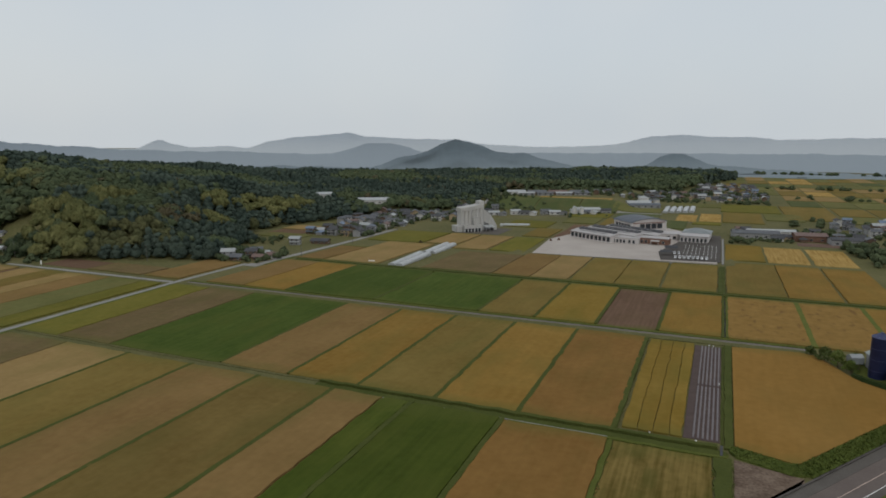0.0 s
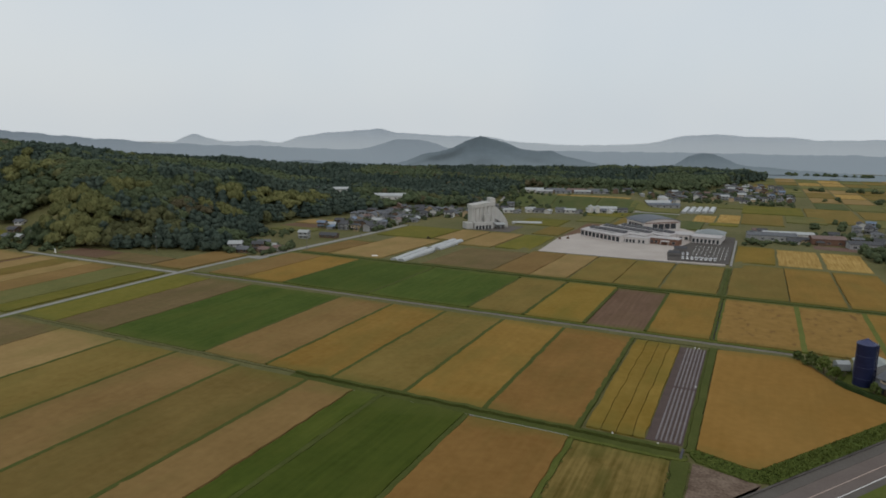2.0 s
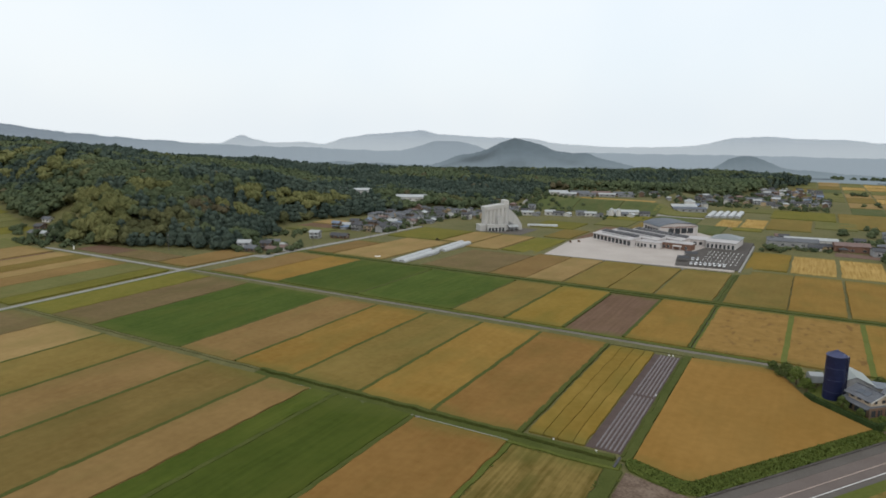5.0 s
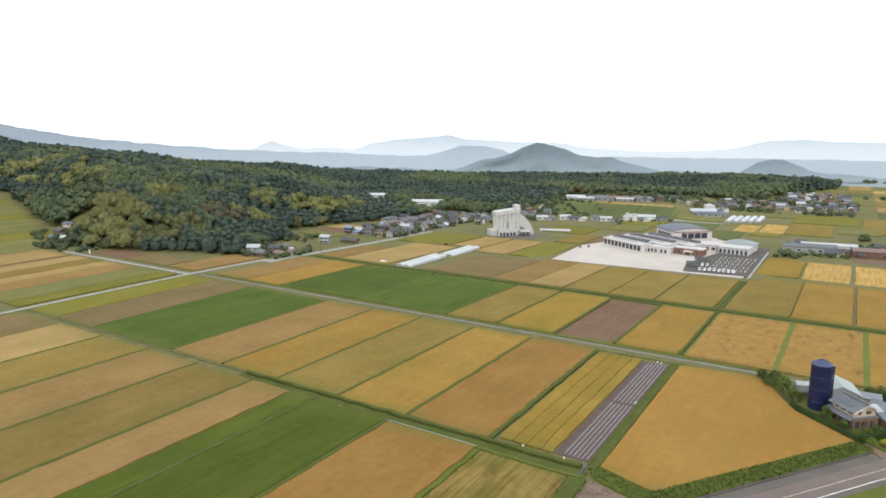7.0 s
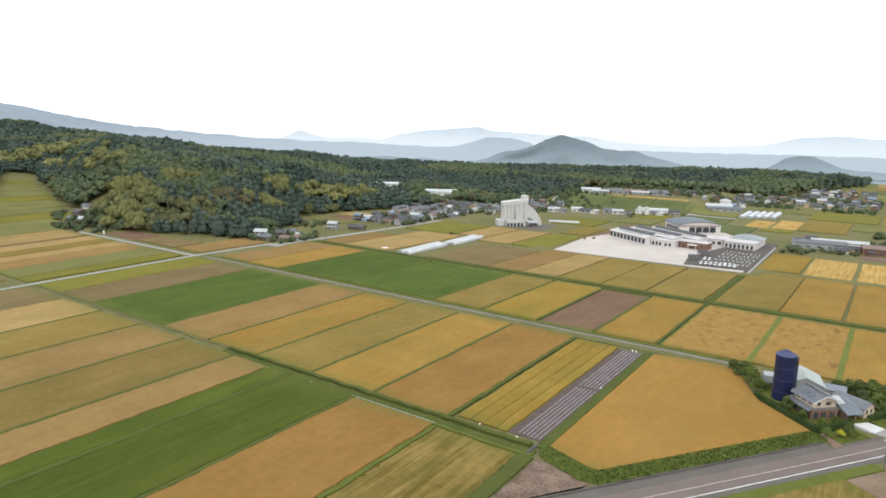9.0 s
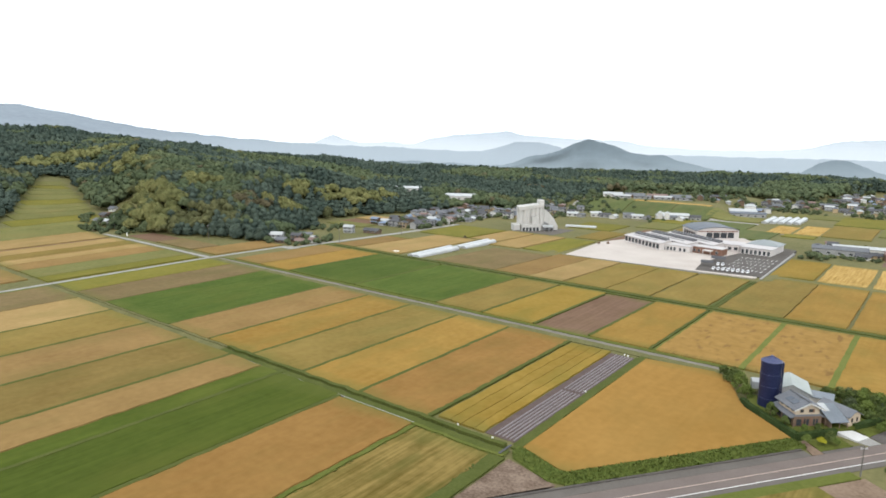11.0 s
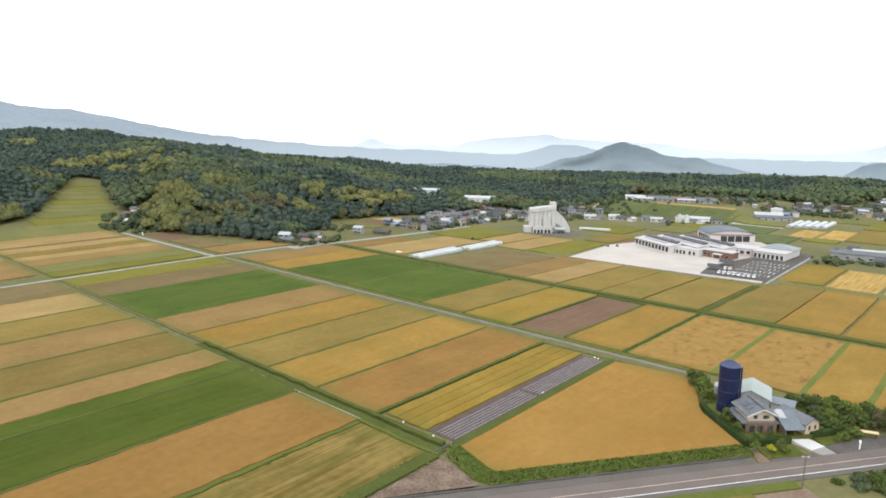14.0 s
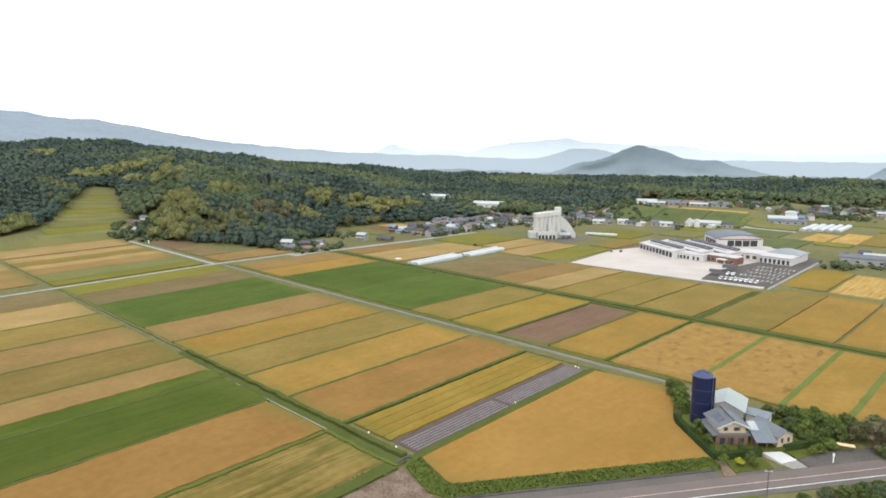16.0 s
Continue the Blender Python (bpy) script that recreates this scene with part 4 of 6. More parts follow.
def farmhouse(x, y):
    """Two-storey house: its gable looks to the road; a tiled skirt roof runs round the ground floor."""
    ob = thing("farmhouse", x, y, PAD, FARM_TURN, "pale cream two-storey farmhouse under a grey tiled gable roof", "house")
    w, d, eave, ridge = 6.8, 7.4, 5.0, 6.5
    # dark brown boards; shade from the skirt roof is part of this colour
    part("ground_floor", box(-w / 2 - 0.5, w / 2 + 0.5, -d / 2 - 0.4, d / 2, -0.3, 2.7), WALL_BROWN, ob, "brown boarded ground floor, the skirt roof's shade in its colour")
    part("upper_wall", gable_walls(d, w, eave, ridge, "y"), WALL_FARM, ob, "pale cream plastered upper floor")
    roof = part("roof", gable_roof(d, w, eave, ridge, 0.95, 0.22, "y"), ROOF_FARM, ob, "grey tiled gable roof")
    rise = (ridge - eave) / (w / 2)
    for k in range(9):
        for side in (-1, 1):
            bm = bmesh.new()
            px = side * (0.45 + 0.44 * k)
            pz = ridge - rise * abs(px) + 0.22
            add_box(bm, px - 0.05, px + 0.05, -d / 2 - 0.95, d / 2 + 0.95, pz - 0.05, pz + 0.06)
            part("tile_course", bm, ROOF_FARM, roof)
    for side in (-1, 1):
        bm = bmesh.new()
        a, b = side * 0.0, side * (w / 2 + 0.95)
        za, zb = ridge + 0.1, ridge - rise * abs(b) + 0.1
        v = [bm.verts.new(p) for p in ((a, -d / 2 - 1.02, za - 0.22), (b, -d / 2 - 1.02, zb - 0.22), (b, -d / 2 - 1.02, zb + 0.16), (a, -d / 2 - 1.02, za + 0.16), (a, -d / 2 - 0.96, za - 0.22), (b, -d / 2 - 0.96, zb - 0.22), (b, -d / 2 - 0.96, zb + 0.16), (a, -d / 2 - 0.96, za + 0.16))]
        for f in ((0, 1, 2, 3), (4, 7, 6, 5), (0, 4, 5, 1), (3, 2, 6, 7), (1, 5, 6, 2), (0, 3, 7, 4)):
            bm.faces.new([v[i] for i in f])
        part("bargeboard", bm, WALL_WHITE, roof, "white bargeboard")
    part("ridge_tiles", box(-0.16, 0.16, -d / 2 - 0.9, d / 2 + 0.9, ridge + 0.18, ridge + 0.4), ROOF_DARK, roof)
    bm = bmesh.new()
    add_profile(bm, [(-w / 2 - 1.5, 2.35), (w / 2 + 1.5, 2.35), (w / 2 + 1.5, 2.55), (w / 2, 3.2), (-w / 2, 3.2), (-w / 2 - 1.5, 2.55)], -d / 2 - 1.5, d / 2 + 0.2)
    bmesh.ops.rotate(bm, verts=bm.verts, matrix=Matrix.Rotation(math.pi / 2, 3, "Z"))
    bmesh.ops.rotate(bm, verts=bm.verts, matrix=Matrix.Rotation(math.pi, 3, "Z"))
    part("skirt_roof", bm, ROOF_FARM, ob, "grey tiled skirt roof over the ground floor")
    for px, wide in ((-1.7, 0.95), (0.9, 1.15)):
        window(ob, px, -d / 2, 3.75, wide, 0.95, "-y", WALL_BROWN)
    part("shutter", box(1.5, 1.95, -d / 2 - 0.07, -d / 2, 3.75, 4.7), BRICK_RED, ob, "red-brown shutter")
    for px in (-2.6, -0.4, 2.2):
        window(ob, px, -d / 2 - 0.4, 0.2, 1.5, 1.9, "-y", WALL_BROWN)
    for px in (-1.5, 0.9):
        part("porch_panel", box(px - 0.2, px + 0.2, -d / 2 - 0.5, -d / 2 - 0.4, -0.2, 2.3), BRICK_RED, ob, "red-brown timber panel")
    for px in (-w / 2 - 1.2, -1.1, 1.6, w / 2 + 1.0):
        part("porch_post", box(px - 0.07, px + 0.07, -d / 2 - 1.3, -d / 2 - 1.16, -0.2, 2.4), WALL_BROWN, ob)
    for py in (-2.4, 0.0, 2.4):
        window(ob, -w / 2, py, 3.75, 1.4, 0.95, "-x", WALL_BROWN)
        window(ob, -w / 2 - 0.5, py, 0.3, 1.7, 1.9, "-x", WALL_BROWN)
    part("gable_vent", box(-0.3, 0.3, -d / 2 - 0.06, -d / 2, 5.5, 5.85), WALL_BROWN, ob)
    for px, py in ((-2.2, -1.2), (-2.2, 1.0)):
        panel = swept([(-0.9, -0.04), (0.9, -0.04), (0.9, 0.04), (-0.9, 0.04)], -0.9, 0.9)
        bmesh.ops.rotate(panel, verts=panel.verts, matrix=Matrix.Rotation(-math.atan(rise), 3, "Y"))
        bmesh.ops.translate(panel, verts=panel.verts, vec=(px, py, ridge - rise * abs(px) + 0.33))
        part("solar_panel", panel, ROOF_STEEL, roof, "dark roof panel")
    return ob


def annex(name, x, y, turn, w, d, eave, ridge, wall, roof, label, windows=(), along="x"):
    ob = thing(name, x, y, PAD, turn, label, "house")
    part("wall", gable_walls(w, d, eave, ridge, along), wall, ob)
    part("roof", gable_roof(w, d, eave, ridge, 0.5, 0.2, along), roof, ob)
    for px, py, pz, wide, high, face in windows:
        window(ob, px, py, pz, wide, high, face, WALL_BROWN)
    return ob


ROOF_FARM = surface("slate_grey_roof_tile", (0.1, 0.105, 0.118), (0.175, 0.182, 0.198), 0.3, 2.5, rough=0.55, bump=0.04, bump_scale=4)
ROOF_LINK = surface("blue_grey_sheet_roof", (0.13, 0.15, 0.17), (0.19, 0.21, 0.235), 0.2, 2.0, rough=0.5)
yard = prism([(44.5, 238.6), (61, 223.9), (68.2, 233.2), (71.4, 237.6), (77, 248), (66, 258), (48, 252)], -0.4, PAD)
tagged(part("farm_yard", yard, GRASS), "raised farmyard of trodden earth and grass", "yard", kind="structure")
farmhouse(59.1, 234.3)
annex("barn", 54.6, 246.2, 15, 10, 9.5, 4.9, 7.0, WALL_GREY, ROOF_BARN, "barn under a pale green-grey sheet metal roof", ((2.6, -4.75, 1, 1.4, 1.2, "-y"),), "y")
annex("farm_annex", 67.8, 242.2, -29, 9.0, 4.6, 2.8, 4.1, WALL_FARM, ROOF_FARM, "low cream farm annex under a grey tiled gable roof", ((4.5, -1.0, 1.0, 0.7, 1.2, "+x"), (4.5, 1.0, 1.0, 0.7, 1.2, "+x"), (2.5, -2.3, 0.9, 1.3, 1.2, "-y"), (-1.5, -2.3, 0.9, 1.3, 1.2, "-y")))
annex("farm_annex", 62.6, 248.4, 4, 5.4, 4.2, 3.3, 4.2, WALL_WHITE, ROOF_LINK, "small white link building under a steel-grey roof", ((1.0, -2.1, 1.0, 1.6, 1.2, "-y"),))


def lean_to():
    """An open-fronted store under one long pale slope between house and annex."""
    ob = thing("lean_to", 66.7, 237.5, PAD, FARM_TURN, "open lean-to store under a blue-grey sheet metal slope", "shed")
    roof = part("roof", swept([(-3.6, 1.75), (-3.6, 1.87), (3.4, 4.35), (3.4, 4.23)], -2.8, 2.6), ROOF_LINK, ob, "blue-grey metal slope")
    for k in range(11):
        px = -2.7 + 0.52 * k
        part("standing_seam", swept([(-3.6, 1.88), (-3.6, 1.95), (3.4, 4.43), (3.4, 4.36)], px - 0.03, px + 0.03), ROOF_LINK, roof)
    # pale strip laid on the upper slope to imitate a bright highlight
    part("highlight_strip", swept([(0.4, 3.32), (0.4, 3.4), (3.4, 4.47), (3.4, 4.39)], -2.4, -0.4), ROOF_PALE, roof, "pale strip put in as a highlight on the metal slope")
    part("back_wall", box(-2.4, 2.4, 2.2, 2.4, -0.3, 3.85), WALL_GREY, ob)
    for px in (-2.3, 0, 2.3):
        part("post", box(px - 0.08, px + 0.08, -3.3, -3.14, -0.2, 1.85), WALL_BROWN, ob)
    part("side_wall", box(-2.4, -2.25, -2.9, 2.2, -0.3, 1.95), WALL_BROWN, ob)


lean_to()
tagged(part("white_shed", gable_roof(4, 3, 2.2, 3.0, 0.1, 2.2), FILM), "small white store beside the silo", "shed").matrix_world = pose(45.6, 249.5, 0, 0, 0, 20)
DRIVE_WHITE = surface("new_white_concrete", (0.44, 0.43, 0.41), (0.54, 0.53, 0.51), 0.3, 2.0)
drive = bmesh.new()
slab = [(68.4, 233.4, 0.8), (71.8, 237.0, 0.8), (75.8, 236.0, 0.4), (73.6, 231.6, 0.34)]
top, low = [drive.verts.new(p) for p in slab], [drive.verts.new((x, y, -0.3)) for x, y, z in slab]
drive.faces.new(top), drive.faces.new(low[::-1])
for k in range(4):
    drive.faces.new((top[k], top[(k + 1) % 4], low[(k + 1) % 4], low[k]))
tagged(part("driveway", drive, DRIVE_WHITE), "bright white concrete driveway slab", "driveway", kind="structure")
ramp = prism([(75.9, 236.0), (73.7, 231.5), on_road(53.4, 3.7), on_road(57.4, 3.7)], -0.2, 0.2)
tagged(part("drive_ramp", ramp, CONCRETE), "pale concrete ramp down to the road", "driveway", kind="structure")
path = prism([on_road(37.4, 10.6), on_road(39.6, 10.6), on_road(38.6, 3.7), on_road(35.3, 3.7)], -0.2, 0.18)
tagged(part("garden_path", path, SOIL), "bare sandy path from the garden to the road", "path", kind="structure")

hedge([(43.6, 239.4), (46, 236.4), (53, 230.2), (60.9, 223.5)], 1.4, 1.8, LEAF_HEDGE, "long dark green clipped hedge round the farm garden", 11)
hedge([(60.9, 223.5), (65.0, 228.6), (68.3, 233.0)], 1.3, 1.9, LEAF_HEDGE, "dark green clipped hedge in front of the farmhouse", 12)
hedge([(71.6, 239.4), (74.2, 243.4), (76.8, 248.4)], 1.4, 1.9, LEAF_HEDGE, "dark green clipped hedge beside the drive", 13)
FARM_TREES = (
    (71.0, 248.4, 2.6, 2.0, LEAF_GARDEN, "dark green bushy tree beside the annex"), (74.6, 247.6, 2.0, 1.8, LEAF_GARDEN, "dark green bushy tree beside the annex"), (69.6, 252.4, 3.6, 2.4, LEAF_BROAD, "dark green tree behind the annex"), (76.8, 251.6, 3.2, 2.4, LEAF_GARDEN, "dark green tree behind the annex"), (73.2, 253.8, 3.8, 2.6, LEAF_FRESH, "light green tree behind the annex"),
    (40.6, 248.8, 5.6, 2.9, LEAF_FRESH, "bright green bushy tree by the silo"), (43.6, 243.4, 4.2, 2.2, LEAF_FRESH, "bright green bushy tree by the silo"), (37.4, 254.5, 4.6, 2.8, LEAF_GARDEN, "round dark green tree at the end of the farm track"), (33.5, 258.4, 3.0, 2.0, LEAF_GARDEN, "low dark green bush by the farm track"), (46.5, 252.5, 4.0, 2.3, LEAF_GARDEN, "dark green tree behind the silo"),
    (52.6, 232.4, 3.4, 1.6, LEAF_GARDEN, "dark green garden tree beside the farmhouse"), (57.0, 228.4, 2.0, 1.0, LEAF_GARDEN, "small clipped garden tree by the farmhouse"), (61.8, 227.2, 1.4, 0.9, LEAF_FRESH, "small pale green garden shrub"), (64.6, 230.2, 1.4, 0.9, LEAF_GARDEN, "small rounded garden shrub"),
    (66.4, 223.6, 0.6, 0.95, FLOWER, "bush covered in yellow blossom"), (68.0, 226.6, 1.8, 1.3, LEAF_GARDEN, "low dark green garden shrub"), (69.6, 224.9, 0.8, 0.8, LEAF_FRESH, "low green garden shrub"), (63.4, 221.8, 1.2, 1.0, LEAF_FRESH, "low green garden shrub"),
    (78.4, 244.6, 1.6, 1.5, LEAF_FRESH, "loose green shrub beside the drive"), (80.2, 248.0, 2.4, 1.9, LEAF_FRESH, "loose green tree beside the drive"), (77.8, 241.6, 0.6, 0.9, LEAF_FRESH, "low green shrub beside the drive"),
    (63.0, 254.5, 4.6, 2.2, LEAF_GARDEN, "dark green tree behind the annex"), (66.2, 257.6, 4.6, 2.6, LEAF_GARDEN, "dark green tree behind the farm"), (68.4, 259.4, 4.2, 2.6, LEAF_BROAD, "dark green tree behind the farm"), (71.6, 256.8, 5.2, 2.6, LEAF_FRESH, "light green tree behind the farm"), (75.8, 259.4, 4.8, 3.0, LEAF_FRESH, "light green spreading tree behind the farm"), (73.8, 251.2, 4.2, 2.4, LEAF_FRESH, "light green tree beside the annex"), (80.0, 262.6, 4.6, 3.2, LEAF_GARDEN, "spreading green tree behind the farm"), (87.5, 258.4, 7.6, 5.2, LEAF_RUST, "big greyish brown-green spreading tree behind the farm"), (79.4, 254.8, 4.4, 2.6, LEAF_GARDEN, "dark green tree beside the yard"), (91.5, 253.6, 2.2, 2.4, LEAF_GARDEN, "dark green tree beside the yard"), (89.6, 263.5, 5.4, 3.4, LEAF_RUST, "greyish brown-green tree behind the farm"), (94.5, 259.5, 4.8, 3.2, LEAF_GARDEN, "dark green tree behind the farm"), (86.0, 267.4, 4.4, 3.0, LEAF_FRESH, "light green tree behind the farm"), (95.5, 267.6, 5.0, 3.2, LEAF_GARDEN, "dark green tree behind the farm"), (101.0, 262.0, 5.0, 3.4, LEAF_GARDEN, "dark green tree behind the farm"),
)
BELT = random.Random(8)
for k in range(26):
    x = 69 + 1.5 * k
    y = 253.5 + 0.16 * k + BELT.uniform(0, 12)
    garden_tree(x, y, BELT.uniform(3.4, 5.6), BELT.uniform(2.2, 3.2), (LEAF_GARDEN, LEAF_BROAD, LEAF_FRESH, LEAF_GARDEN)[k % 4], "tangled green shrub in the belt behind the farm", 300 + k, z=0.1, name="shrub")
for k, (x, y, h, r, mat, label) in enumerate(FARM_TREES):
    garden_tree(x, y, h + 0.9, r * 1.15, mat, label, 40 + k, z=0.1 if y > 250 or x > 78 or x < 45 else PAD * 0.8, name="shrub" if h < 3 else "garden_tree", clumps=1500)
for k, (s, n, h, r) in enumerate(((52, -8.4, 2.2, 1.7), (56, -9.6, 3.0, 2.2), (60, -8.8, 2.4, 2.0), (64, -10.5, 3.4, 2.6), (60, -13.5, 2.8, 2.4), (69, -9.5, 2.6, 2.2), (66, -15, 3.0, 2.6), (73, -12, 3.2, 2.6), (47, -7.6, 1.2, 1.4), (50, -11, 1.8, 1.8), (54, -6.9, 1.5, 1.5), (54, -13.5, 2.4, 2.2), (58, -6.8, 1.4, 1.4), (63, -7.0, 1.8, 1.7), (67, -7.4, 2.0, 1.9), (71, -16, 3.4, 2.8), (62, -18, 3.2, 2.8), (57, -17, 2.6, 2.4))):
    garden_tree(*on_road(s, n), h, r, LEAF_GARDEN if k % 3 else LEAF_BROAD, "tangled dark green shrub below the road", 90 + k, name="shrub")


POLE_GREY = surface("weathered_pole", (0.1, 0.095, 0.085), (0.17, 0.16, 0.145), 0.4, 2.0)


def utility_pole(x, y, z, height, seed):
    ob = thing("utility_pole", x, y, z, seed * 40, "grey concrete utility pole", "pole", "utility poles")
    part("pole", tube(0, 0, -0.3, height, 0.17, 0.11, 10), POLE_GREY, ob)
    part("cross_arm", box(-0.9, 0.9, -0.06, 0.06, height - 0.9, height - 0.78), STEEL, ob)
    for px in (-0.75, 0.0, 0.75):
        part("insulator", tube(px, 0, height - 0.78, height - 0.5, 0.06, 0.05, 8), WALL_WHITE, ob)
    return ob


utility_pole(*on_road(38.2, -7.0), 0, 7.8, 1)
ob = thing("roadside_marker", *on_road(65.2, 4.6), 0.1, -35, "white roadside marker post with a round head", "signpost")
part("post", tube(0, 0, -0.2, 1.7, 0.16, 0.14, 10), PAINT_WHITE, ob)
part("head", tube(0, 0, 1.7, 2.3, 0.3, 0.26, 12), PAINT_WHITE, ob)
ob = thing("stacked_boards", 83.0, 250.6, 1.3, 20, "flat stack of pale sawn boards on a frame", "boards")
part("board_stack", box(-2.0, 2.0, -0.7, 0.7, 0, 0.2), surface("sawn_timber", (0.55, 0.4, 0.22), (0.7, 0.54, 0.32), 0.4, 3.0), ob)
for px in (-1.6, 1.6):
    part("trestle", box(px - 0.1, px + 0.1, -0.55, 0.55, -1.4, 0), WALL_BROWN, ob)


# ---- film rows in the striped plot ----
bed = box(-4.7, 4.3, 175.2, 255.2, -0.3, 0.1)
tagged(part("vegetable_bed", bed, MULCH_SOIL), "grey-brown soil bed under the film rows", "field", kind="stuff")
for k in range(6):
    x = -2.2 + 1.16 * k
    for a, b in ((176.0, 213.6), (215.2, 254.6)):
        bm = bmesh.new()
        add_profile(bm, [(-0.25, 0.0), (-0.19, 0.18), (0, 0.26), (0.19, 0.18), (0.25, 0.0)], 0, b - a)
        ob = part("film_ridge", bm, MULCH)
        ob.matrix_world = pose(x, a, 0.1, 0, 0, 90)
        tagged(ob, "long soil ridge covered with silver plastic film", "crop row", "film rows")
for x, y in ((-13, 174.2), (-1.4, 173.6), (1.6, 255.7), (0.2, 256.0), (3.9, 217)):
    tagged(part("marker_box", box(x - 0.2, x + 0.2, y - 0.15, y + 0.15, 0.05, 0.5), PAINT_WHITE), "small white valve box beside the plot", "box", "valve boxes")


# ---- plastic greenhouses ----
def greenhouse(x, y, z, turn, wide, long, high, label):
    ob = thing("greenhouse", x, y, z, turn, label, "greenhouse", "greenhouses")
    prof = [(-wide / 2, -0.2), (-wide / 2, high * 0.45)] + [(-wide / 2 * math.cos(math.pi * k / 8), high * 0.45 + high * 0.55 * math.sin(math.pi * k / 8)) for k in range(1, 8)] + [(wide / 2, high * 0.45), (wide / 2, -0.2)]
    part("film_cover", swept(prof, -long / 2, long / 2), FILM, ob)
    for k in range(int(long / 6) + 1):
        px = -long / 2 + 6 * k
        part("hoop", swept([(y * 1.025, z + 0.05) for y, z in prof] + [(y * 0.99, z - 0.05) for y, z in prof[::-1]], px - 0.06, px + 0.06), STEEL, ob)
    for side in (-1, 1):
        part("door", box(side * long / 2 - 0.05, side * long / 2 + 0.05, -0.8, 0.8, 0, 1.9), ROOF_PALE, ob)
    return ob


for dx in (0, 5.4):
    greenhouse(-183 + dx, 372, -2.4, 90, 4.8, 42, 2.3, "long plastic greenhouse with milky film")
    greenhouse(-183.5 + dx, 421, -3.8, 90, 4.8, 38, 2.3, "long plastic greenhouse with milky film")
for k in range(5):
    greenhouse(-52 + k * 6.4, 742 + 3 * k, float(plain_z(742)), 90, 5.2, 46, 2.6, "white plastic greenhouse in a row of five")
ob = thing("sheet_pile", -199.6, 357.1, float(plain_z(357)), 25, "pile of white plastic sheeting beside the greenhouses", "pile")
part("sheet", swept([(-1.6, -0.1), (-1.1, 0.7), (-0.2, 1.0), (0.7, 0.8), (1.5, -0.1)], -2.6, 1.2), PAINT_WHITE, ob)
part("folded_sheet", swept([(-1.0, -0.1), (-0.7, 0.4), (0.5, 0.5), (0.9, -0.1)], 1.2, 3.2), PAINT_WHITE, ob)
garden_tree(-205.4, 441.2, 2.6, 1.8, LEAF_RUST, "small brownish shrub beside the greenhouses", 71, z=float(plain_z(441)), name="shrub")
for k in range(3):
    greenhouse(-176 + k * 6, 566 + 2 * k, float(plain_z(566)), 20, 5.0, 14, 2.2, "low white plastic greenhouse by the elevator")


# ---- the country grain elevator ----
def grain_elevator(x, y, z, turn):
    ob = thing("grain_elevator", x, y, z, turn, "pale grey concrete grain elevator with fluted silos and sloping receiving house", "elevator")
    r = 2.32
    for row in range(2):
        for k in range(6):
            part("silo_cell", tube(-9.2 + 3.9 * k, -3.1 + 5.6 * row, -0.3, 17.6 + 0.44 * k, r, r, 28), WALL_CONC, ob)
    part("core_wall", box(-9.2, 10.3, -3.8, 3.2, -0.3, 17.4), WALL_CONC, ob)
    bm = bmesh.new()
    a, b = ([bm.verts.new((px, y, z)) for px, z in ((-11.4, 17.4), (12.4, 20.0), (12.4, 23.2), (-11.4, 20.6))] for y in (-5.9, 5.7))
    bm.faces.new(a), bm.faces.new(b[::-1])
    for i in range(4):
        bm.faces.new((a[i], a[(i + 1) % 4], b[(i + 1) % 4], b[i]))
    part("top_gallery", bm, WALL_CONC, ob, "pale gallery climbing across the silo tops")
    part("head_house", box(8.2, 13.2, -4.0, 4.2, -0.3, 26.0), WALL_CONC, ob, "tall pale head house")
    bm = bmesh.new()
    steps = 9
    top, low = [], []
    for k in range(steps + 1):
        f = k / steps
        px = 13.4 + 13.5 * f
        pz = 18.6 * (1 - 0.42 * f - 0.36 * f ** 2.6) - 0.6 * f
        top.append((px, pz)), low.append((px, max(-0.3, pz - 11.0 + 3.0 * f)))
    a = [bm.verts.new((px, -4.0, pz)) for px, pz in top + low[::-1]]
    b = [bm.verts.new((px, 4.0, pz)) for px, pz in top + low[::-1]]
    n = len(a)
    bm.faces.new(a), bm.faces.new(b[::-1])
    for i in range(n):
        bm.faces.new((a[i], a[(i + 1) % n], b[(i + 1) % n], b[i]))
    part("sloping_house", bm, WALL_CONC, ob, "pale receiving house under a long curved roof")
    for px, wide, high in ((15.5, 3.2, 8.5), (19.5, 2.6, 5.0), (23.5, 2.0, 3.2)):
        part("receiving_bin", box(px - wide / 2, px + wide / 2, -2.6, 2.6, -0.3, high), WALL_GREY, ob, "grey steel receiving bin")
    part("low_annex", box(-16.5, -10.4, -7.5, 4, -0.3, 5.4), WALL_CONC, ob)
    part("front_bay", box(-9.6, 8.5, -10.5, -5.4, -0.3, 5.8), WALL_CONC, ob)
    part("front_tower", box(0.6, 6.4, -9.2, -5.5, 5.7, 12.4), WALL_CONC, ob)
    part("canopy", swept([(-12.5, 3.4), (-5.5, 4.6), (-5.5, 4.9), (-12.5, 3.7)], 11, 21), ROOF_PALE, ob)
    for px in (12, 16, 20):
        part("canopy_post", box(px - 0.15, px + 0.15, -12.2, -11.9, -0.3, 3.5), STEEL, ob)
    for px in (-7.6, -4.4, -1.2, 2.4, 5.6):
        part("bay_door", box(px - 1.1, px + 1.1, -10.62, -10.45, 0, 3.2), GLASS, ob, "dark loading door")
    return ob


